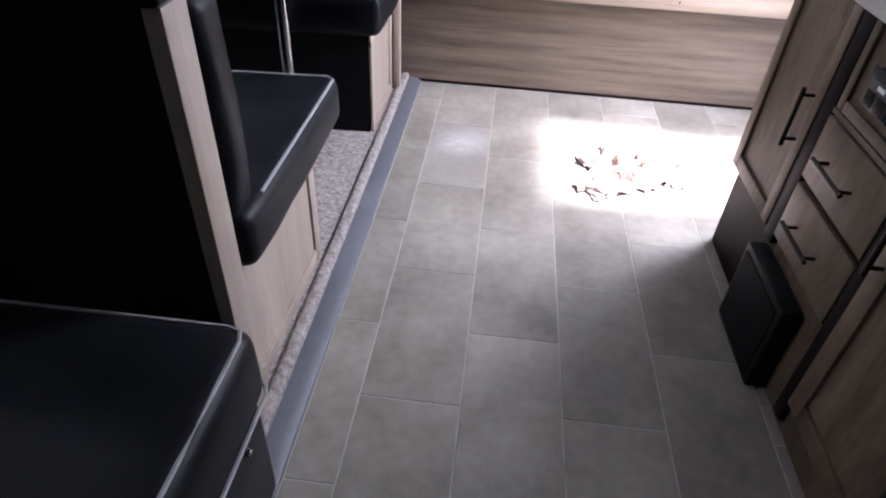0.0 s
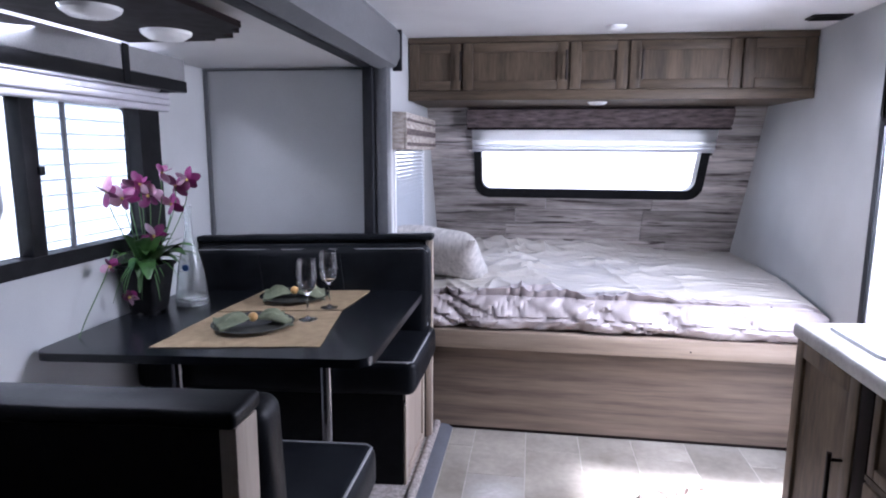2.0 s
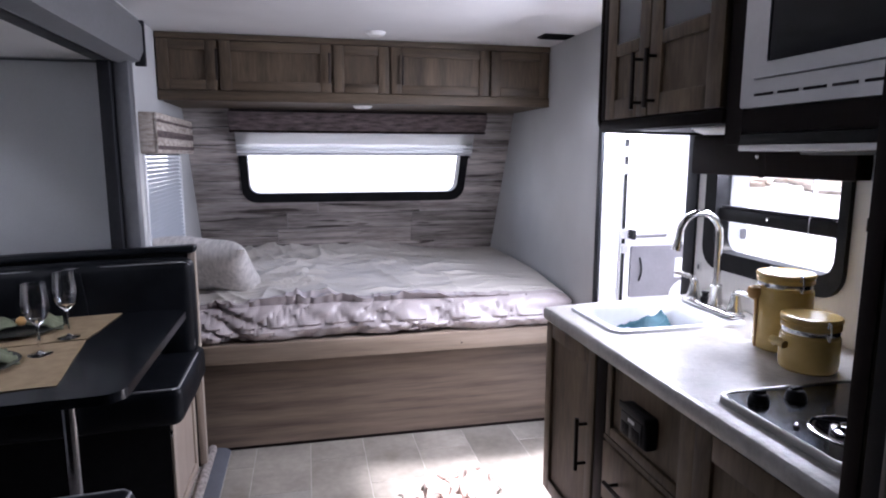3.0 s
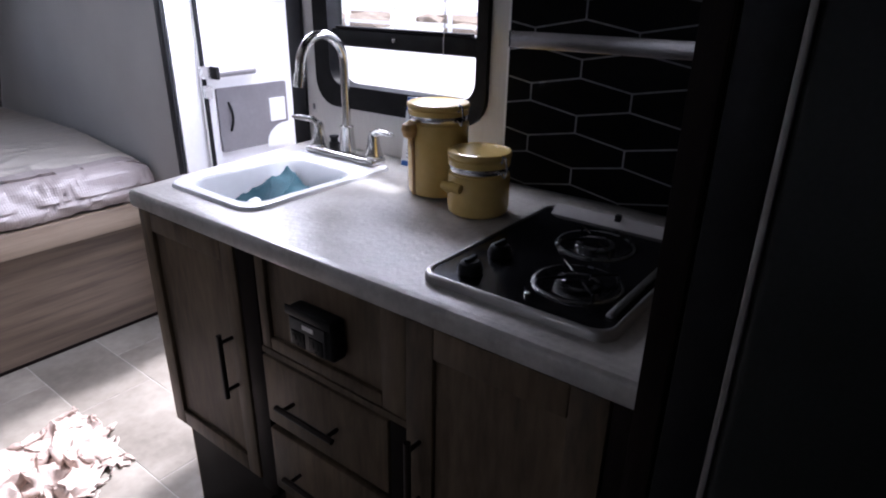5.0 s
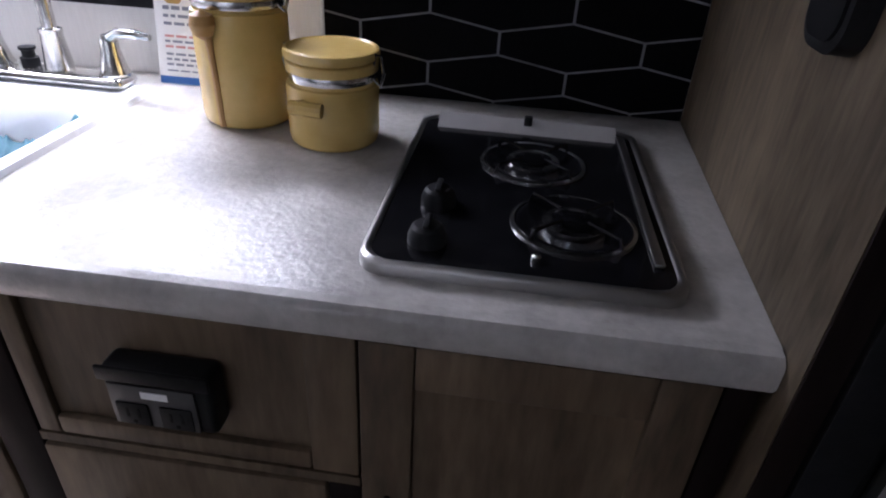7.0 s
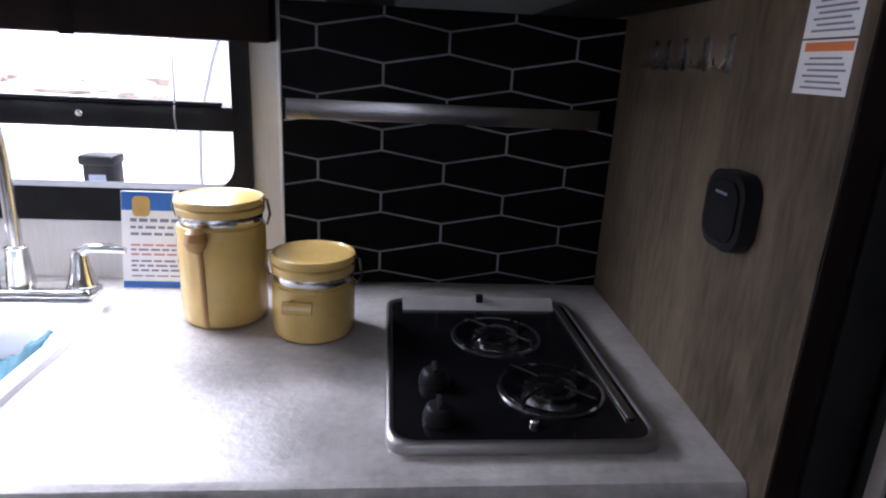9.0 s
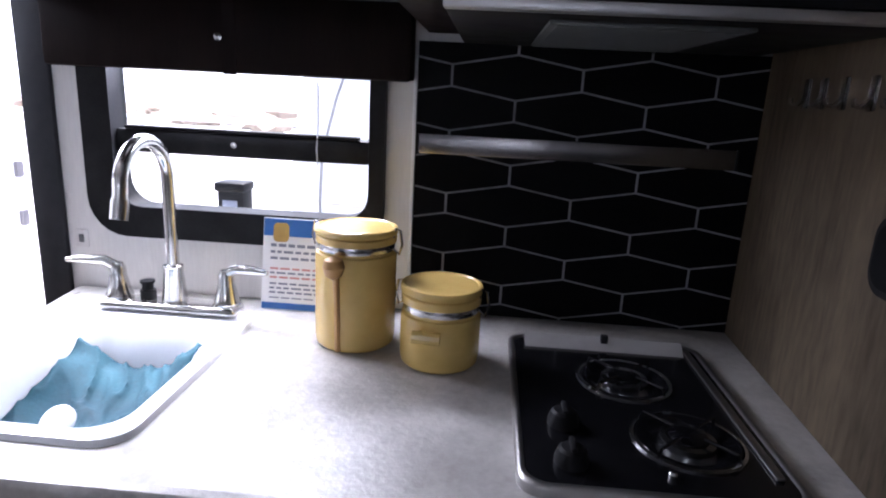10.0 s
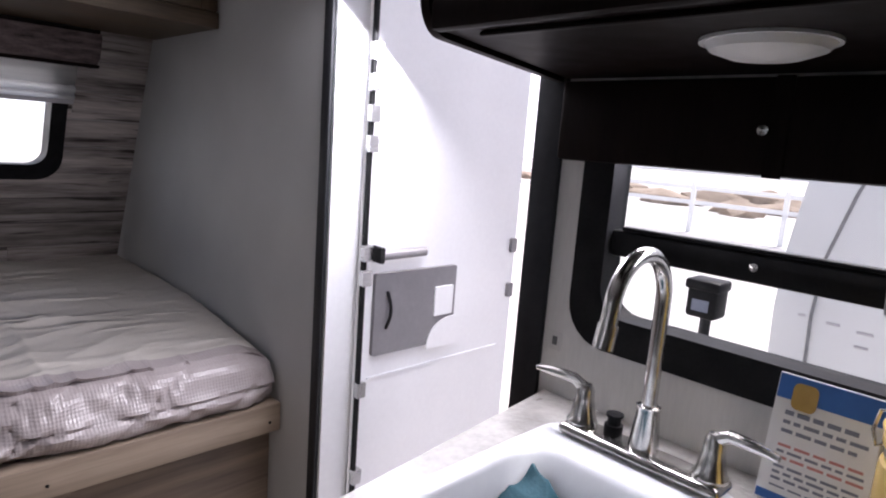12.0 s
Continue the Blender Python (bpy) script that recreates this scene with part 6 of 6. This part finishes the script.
def petal(bm, centre, way, size, width):
    """One curved petal from a centre along way."""
    way = way.normalized()
    side = way.cross(Vector((0.3, 0.9, 0.35))).normalized()
    up = side.cross(way)
    rows = []
    for k in range(6):
        u = k / 5
        w = width * math.sin(math.pi * (0.08 + 0.86 * u)) ** 0.8
        p = centre + way * size * u + up * size * 0.35 * u * u
        rows.append([bm.verts.new(p + side * w * s + up * (0.2 * w * abs(s))) for s in (-1, -0.5, 0, 0.5, 1)])
    for a, b in zip(rows, rows[1:]):
        for k in range(4):
            bm.faces.new((a[k], a[k + 1], b[k + 1], b[k]))


def orchid():
    random.seed(11)
    x, y = -2.29, 0.37
    z = table_z(x)
    o = thing("orchid", (x, y, z), "magenta orchid with trailing leaves in a square black pot", "potted plant")
    bm = bmesh.new()
    rings = []
    for half, h in ((0.052, 0.012), (0.056, 0.03), (0.078, 0.19), (0.084, 0.192), (0.084, 0.205), (0.074, 0.205), (0.07, 0.18)):
        rings.append([bm.verts.new((x + u, y + v, z + h)) for u, v in rounded(-half, -half, half, half, 0.012, 3)])
    for a, b in zip(rings, rings[1:]):
        for n in range(len(a)):
            k = (n + 1) % len(a)
            bm.faces.new((a[n], a[k], b[k], b[n]))
    bm.faces.new(rings[0][::-1]), bm.faces.new(rings[-1])
    pot = part("pot", bm, BLACK, o, "black tapered square pot")
    for u, v in ((-1, -1), (1, -1), (1, 1), (-1, 1)):
        part("foot", boxed(x + u * 0.04 - 0.012, y + v * 0.04 - 0.012, z, x + u * 0.04 + 0.012, y + v * 0.04 + 0.012, z + 0.0125, bevel=0.002), BLACK, pot)
    top = z + 0.2
    for n in range(60):
        a = random.uniform(0, 2 * math.pi)
        reach, rise = random.uniform(0.08, 0.21), random.uniform(-0.01, 0.16)
        if n > 50 or n % 9 == 0:
            reach, rise = random.uniform(0.12, 0.2), random.uniform(-0.25, -0.1)
        bm = bmesh.new()
        rows = []
        out = Vector((math.cos(a), math.sin(a) * 0.9, 0))
        if x + out.x * reach < SX + 0.03:
            out.x *= -0.4
        side = Vector((-out.y, out.x, 0))
        for k in range(9):
            u = k / 8
            p = Vector((x, y, top)) + out * (0.02 + reach * u) + Vector((0, 0, (rise + 0.09) * u - 0.12 * u * u if rise > -0.05 else 0.12 * u + rise * u * u))
            w = (0.036 if n < 12 else 0.02 if n < 28 else 0.0035) * math.sin(math.pi * (0.12 + 0.85 * u)) ** 0.7
            rows.append([bm.verts.new(p + side * w * s + Vector((0, 0, 0.25 * w * abs(s)))) for s in (-1, 0, 1)])
        for r, q in zip(rows, rows[1:]):
            for k in range(2):
                bm.faces.new((r[k], r[k + 1], q[k + 1], q[k]))
        part("leaf", bm, GREEN, o, smooth=60)
    blooms = []
    for tip in ((-0.06, 0.03, 0.27), (0.03, -0.02, 0.3), (0.07, 0.04, 0.34), (0.0, 0.0, 0.29), (0.04, 0.01, 0.26), (0.09, 0.09, 0.29), (0.06, 0.1, 0.22), (0.12, 0.12, 0.31), (0.0, -0.07, 0.255), (-0.02, -0.12, 0.28)):
        end = Vector((x + 0.05 + tip[0], y - 0.1 + tip[1] * 1.2, top + tip[2] * 1.08))
        start = Vector((x + tip[0] * 0.15, y + tip[1] * 0.15, top - 0.02))
        line = [start.lerp(end, k / 8) + Vector((tip[0] * 0.3, tip[1] * 0.3, 0.05)) * math.sin(math.pi * k / 8) for k in range(9)]
        part("stem", tube(line, 0.002, steps=6), GREEN, o)
        blooms.append(end)
    line = [Vector((x - 0.02 - 0.02 * math.sin(k * 0.9), y - 0.05 - 0.033 * k, top + 0.12 * math.sin(k * 0.45) - 0.012 * k)) for k in range(11)]
    part("stem", tube(line, 0.0018, steps=6), GREEN, o)
    blooms += [line[5], line[10], Vector((x + 0.02, y - 0.14, top - 0.1)), Vector((x + 0.06, y - 0.03, top + 0.12))]
    for n, c in enumerate(blooms):
        bm, pale = bmesh.new(), bmesh.new()
        spin = random.uniform(0, 6.28)
        small = 0.45 if n == 11 else 0.7 if n in (10, 12) else 1.0
        face = Vector((0.75, -0.6, 0.1)) + Vector((random.uniform(-0.5, 0.5), random.uniform(-0.5, 0.5), random.uniform(-0.5, 0.3)))
        u = face.cross(Vector((0, 0, 1))).normalized()
        v = u.cross(face).normalized()
        for k in range(5):
            a = spin + 2 * math.pi * k / 5
            petal(bm if (k + n) % 4 else pale, c, u * math.cos(a) + v * math.sin(a) + face * 0.25, random.uniform(0.036, 0.056) * small, random.uniform(0.018, 0.03) * small)
        f = part("flower", bm, PETAL, o, "magenta bloom", smooth=60)
        part("petal", pale, PETAL_PALE, f, "pale pink petals", smooth=60)
        heart = bmesh.new()
        bmesh.ops.create_icosphere(heart, subdivisions=1, radius=0.007)
        bmesh.ops.translate(heart, vec=c + face * 0.008, verts=heart.verts[:])
        part("heart", heart, GOLD_INK, f)


def sag(names):
    """Lets the slide-out furniture follow the sag of its floor."""
    for ob in [o for o in scene.objects if o.type == "MESH" and (o.name.split(".")[0] in names or (o.parent and (o.parent.name.split(".")[0] in names or (o.parent.parent and o.parent.parent.name.split(".")[0] in names))))]:
        at = ORIGIN[ob.name]
        for v in ob.data.vertices:
            v.co.z -= DROOP * max(0.0, XE - (v.co.x + at.x))


# ---- floor things ----
def floor_cloth():
    """A crumpled pale cloth on the floor by the door."""
    random.seed(8)
    bm = bmesh.new()
    n = 70
    grid = []
    for i in range(n + 1):
        row = []
        for j in range(n + 1):
            u, v = i / n * 2 - 1, j / n * 2 - 1
            q = Vector((u * 2.1, v * 2.1, 0.3))
            x = -0.2 + 0.2 * u + 0.06 * noise.noise(q * 1.3) + 0.03 * noise.noise(q * 3.1)
            y = 0.42 + 0.19 * v + 0.09 * u + 0.07 * noise.noise(q * 1.2 + Vector((7, 3, 1))) + 0.03 * noise.noise(q * 3 + Vector((2, 9, 1)))
            ridge = (1 - abs(noise.noise(q * 1.5 + Vector((0, 0, 4))))) ** 4
            z = 0.004 + 0.055 * ridge * max(0.0, 1 - (u * u + v * v) * 0.6) + 0.012 * abs(noise.noise(q * 6))
            row.append(bm.verts.new((x, y, z)))
        grid.append(row)
    for i in range(n):
        for j in range(n):
            if (i < 3 or i > n - 4 or j < 3 or j > n - 4) and noise.noise(Vector((i * 0.4, j * 0.4, 9))) > 0.05:
                continue
            bm.faces.new((grid[i][j], grid[i + 1][j], grid[i + 1][j + 1], grid[i][j + 1]))
    bmesh.ops.delete(bm, geom=[v for v in bm.verts if not v.link_faces], context="VERTS")
    ob = solid("floor_cloth", bm, RUG, "crumpled cream cloth lying on the tile floor", "cloth", smooth=70)
    ob.modifiers.new("thick", "SOLIDIFY").thickness = 0.004


def sofa():
    s = thing("sofa", (-1.75, -1.85, 0.033), "black vinyl sofa with pale piping and edge highlight beside the dinette", "sofa")
    part("base", boxed(SX + 0.004, -2.58, 0.045, -1.128, -1.125, 0.33, bevel=0.02), VINYL, s)
    seat = part("seat", cushion(SX + 0.004, -2.58, 0.335, -1.118, -1.1, 0.5, 0.035), VINYL, s, "black vinyl seat cushion")
    for z, x in ((0.494, -1.136), (0.36, -1.11)):
        line = [(-1.7, -1.112, z), (x - 0.03, -1.11, z), (x - 0.008, -1.118, z), (x, -1.14, z), (x, -2.56, z)]
        part("piping", tube(line, 0.0042, steps=6), PIPING, seat, "pale piping and edge highlight")
    part("backrest", cushion(SX + 0.004, -2.58, 0.48, SX + 0.2, -1.1, 0.93, 0.04), VINYL, s, "black vinyl backrest")
    part("button", boxed(-1.1285, -1.222, 0.29, -1.118, -1.21, 0.302, bevel=0.002), CHROME, s, "small metal stud")


# ---- outside ----
def outside():
    n = bmesh.new()
    box(n, -400, -400, -0.9, 400, 400, -0.75)
    solid("ground", n, GRAVEL, "pale gravel lot", "ground", kind="structure", smooth=0)
    t = thing("travel_trailer", (5.0, -2.0, -0.75), "white travel trailer parked alongside", "trailer")
    side = [(-6, -0.2), (0.19, -0.2), (0.28, 0.2), (0.3, 0.75), (0.29, 1.0), (0.25, 1.3), (0.14, 1.7), (-0.06, 2.05), (-0.4, 2.3), (-0.8, 2.4), (-6, 2.4)]
    part("nose", prism(side, 2.6, 4.3, on_x), WHITE, t, "white fibreglass nose", smooth=0)
    part("seam", tube([(2.598, 0.13, 0.1), (2.598, 0.142, 0.53), (2.598, 0.15, 0.75), (2.598, 0.136, 1.0), (2.598, 0.064, 1.28), (2.598, -0.07, 1.65), (2.598, -0.32, 2.0)], 0.007, steps=6), PIPING, t)
    for y in (-0.6, -1.5):
        part("seam", boxed(2.592, y, 0.05, 2.599, y + 0.01, 2.0, bevel=0.002), PIPING, t)
    for y, z, w in ((0.2, 0.74, 0.03), (0.09, 0.73, 0.05), (-0.02, 0.72, 0.06), (-0.13, 0.71, 0.05), (-0.02, 0.66, 0.05), (-0.13, 0.45, 0.08)):
        part("lettering", boxed(2.5965, y - w, z, 2.5985, y, z + 0.012, bevel=0.0008), SHADE_CLOTH, t, "faint grey lettering")
    part("wheel", lathe([(0.1, 2.62), (0.32, 2.63), (0.34, 2.7), (0.34, 2.86)], (0, -2.4, -0.41), 24, axis="X"), BLACK, t)
    # Glowing ring added far out: whitens the horizon and brightens the openings.
    haze = bpy.data.materials.new("glowing horizon haze")
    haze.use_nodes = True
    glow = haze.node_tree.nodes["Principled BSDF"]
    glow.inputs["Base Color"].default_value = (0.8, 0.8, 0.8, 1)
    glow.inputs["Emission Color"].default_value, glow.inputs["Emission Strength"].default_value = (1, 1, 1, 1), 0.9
    solid("backdrop", lathe([(160, -1), (161, -1), (161, 45), (160, 45), (160, -1)], steps=64), haze, "glowing white ring added round the horizon as bright sky", "backdrop", kind="structure")
    j = thing("tongue_jack", (2.2, 0.43, -0.75), "black electric jack on a trailer tongue", "jack")
    part("post", tube([(2.2, 0.43, -0.75), (2.2, 0.43, 0.735)], 0.022, steps=12), TRIM_DARK, j)
    part("head", boxed(2.13, 0.37, 0.735, 2.25, 0.495, 0.885, bevel=0.015), BLACK, j)
    part("hood", boxed(2.12, 0.362, 0.85, 2.25, 0.505, 0.893, bevel=0.012), BLACK, j)
    part("label", boxed(2.1285, 0.4, 0.765, 2.1299, 0.468, 0.812), GREY_INK, j)
    f = thing("fence", (18, 0, -0.75), "white rail fence at the edge of the lot", "fence")
    for k in range(14):
        part("post", boxed(18, -16 + k * 2.6, -0.75, 18.12, -15.88 + k * 2.6, 0.75), WHITE, f, smooth=0)
    for z in (0.1, 0.55):
        part("rail", boxed(18.02, -16, z, 18.1, 18, z + 0.12), WHITE, f, smooth=0)
    random.seed(5)
    bm = bmesh.new()
    for k in range(160):
        made = bmesh.ops.create_icosphere(bm, subdivisions=1, radius=1.0)["verts"]
        c = Vector((random.uniform(26, 40), random.uniform(-40, 40), -0.6))
        s = random.uniform(0.5, 1.5)
        for v in made:
            v.co = c + Vector((v.co.x * s, v.co.y * s * 1.4, v.co.z * s * 0.45)) * random.uniform(0.7, 1.25)
    solid("scrub", bm, DRY, "dry brown scrub beyond the fence", "shrubs", kind="stuff")
    h = thing("trailer_neighbour", (-5.4, 0, -0.75), "white ribbed trailer side beside the slide-out", "trailer")
    part("wall", boxed(-6.6, -6, -0.3, -5.45, 10, 2.9), WHITE, h, smooth=0)
    for k in range(20):
        z = -0.25 + k * 0.15
        part("rib", prism([(-5.45, z), (-5.422, z + 0.008), (-5.438, z + 0.14), (-5.45, z + 0.145)], 3.4, 10.0, on_y), SIDING, h, smooth=0)
    part("door_frame", boxed(-5.44, 2.1, -0.2, -5.4, 2.2, 2.2, bevel=0.008), TRIM_GREY, h, "grey door frame")
    part("door_frame", boxed(-5.44, 3.25, -0.2, -5.4, 3.35, 2.2, bevel=0.008), TRIM_GREY, h, "grey door frame")
    rail = part("grab_rail", tube([(-5.4, 2.3, 1.75), (-5.2, 2.45, 1.7), (-5.12, 2.6, 1.5), (-5.12, 2.62, 0.9), (-5.2, 2.6, 0.7), (-5.4, 2.58, 0.66)], 0.03, steps=8), TRIM_GREY, h, "curved grey grab rail")
    part("latch", boxed(-5.42, 2.75, 1.05, -5.38, 2.93, 1.32, bevel=0.01), BLACK_MATT, h)


doorway()
kitchen_window()
backsplash()
sink()
faucet()
counter_things()
cooktop()
kitchen_uppers()
panel_things()
fridge()
slide_window()
ceiling_things()


def lift(names, height):
    """Raises things to the height of what carries them."""
    for ob in [o for o in scene.objects if o.parent is None and o.name.split(".")[0] in names]:
        ob.location.z += height


lift({"sink", "dish_cloth", "sink_plug", "faucet", "canister", "sign_card"}, 0.0098)
lift({"wall_cabinet", "puck_lamp"}, 0.012)
swing = Matrix.Translation((-0.03, -1.156, 0)) @ Matrix.Rotation(radians(-2.6), 4, "Z") @ Matrix.Translation((0.03, 1.156, 0))
for ob in [o for o in scene.objects if o.parent is None and o.name.split(".")[0] in ("panel_fridge", "trim_panel", "gas_detector", "adhesive_hook", "warning_label")]:
    ob.matrix_world = swing @ Matrix.Translation(ob.location)
lift({"microwave", "range_hood"}, 0.025)
sag({"dinette_bench", "dinette_table", "floor_slide"})
placemat([(-2.0, -0.07), (-1.43, -0.03), (-1.5, 0.42), (-2.0, 0.375)])
placemat([(-2.0, 0.39), (-1.5, 0.435), (-1.48, 0.775), (-1.98, 0.765)])
setting(-1.755, 0.18, 38)
setting(-1.77, 0.61, 20)
wine_glass(-1.587, 0.28, table_z(-1.587) + 0.004)
wine_glass(-1.565, 0.46, table_z(-1.565) + 0.004)
bottle()
orchid()
o = thing("wall_outlet", (SX, -0.12, 0.52), "small black outlet on the wall under the table", "outlet")
part("plate", boxed(SX + 0.001, -0.16, 0.47, SX + 0.012, -0.08, 0.58, bevel=0.004), BLACK, o)
part("socket", boxed(SX + 0.0125, -0.14, 0.5, SX + 0.02, -0.1, 0.55, bevel=0.003), BLACK_MATT, o)
sofa()
floor_cloth()
outside()

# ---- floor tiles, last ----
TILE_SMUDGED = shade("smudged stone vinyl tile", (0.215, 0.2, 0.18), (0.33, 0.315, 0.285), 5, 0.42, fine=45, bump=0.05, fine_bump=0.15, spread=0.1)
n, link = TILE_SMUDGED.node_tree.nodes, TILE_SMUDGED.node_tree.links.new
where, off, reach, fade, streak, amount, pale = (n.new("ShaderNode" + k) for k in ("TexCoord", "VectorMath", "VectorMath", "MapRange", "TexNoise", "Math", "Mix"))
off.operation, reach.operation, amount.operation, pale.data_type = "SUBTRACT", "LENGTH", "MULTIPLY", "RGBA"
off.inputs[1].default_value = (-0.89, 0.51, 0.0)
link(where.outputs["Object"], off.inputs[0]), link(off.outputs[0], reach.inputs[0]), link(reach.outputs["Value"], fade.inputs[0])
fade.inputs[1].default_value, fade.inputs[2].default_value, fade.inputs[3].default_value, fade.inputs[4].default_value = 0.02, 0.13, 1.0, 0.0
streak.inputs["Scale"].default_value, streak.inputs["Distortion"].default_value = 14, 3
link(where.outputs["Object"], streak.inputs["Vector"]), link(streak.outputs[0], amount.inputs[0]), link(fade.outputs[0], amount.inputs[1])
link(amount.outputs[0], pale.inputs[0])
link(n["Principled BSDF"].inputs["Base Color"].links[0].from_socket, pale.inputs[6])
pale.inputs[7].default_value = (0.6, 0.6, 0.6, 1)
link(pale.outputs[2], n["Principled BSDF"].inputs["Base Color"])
TILE_W, TILE_L = 0.2535, 0.501
for col in range(-2, 8):
    x0 = -1.022 + col * TILE_W
    a, b = max(x0, -1.14), min(x0 + TILE_W, 0.6)
    if b - a < 0.02:
        continue
    y = (-0.338 if col % 2 == 0 else -0.0855) - 6 * TILE_L
    while y < 1.1:
        c, d = max(y, -3.19), min(y + TILE_L, 1.103)
        if d - c > 0.02:
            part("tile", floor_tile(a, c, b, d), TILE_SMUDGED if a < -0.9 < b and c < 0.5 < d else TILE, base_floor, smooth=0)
        y += TILE_L
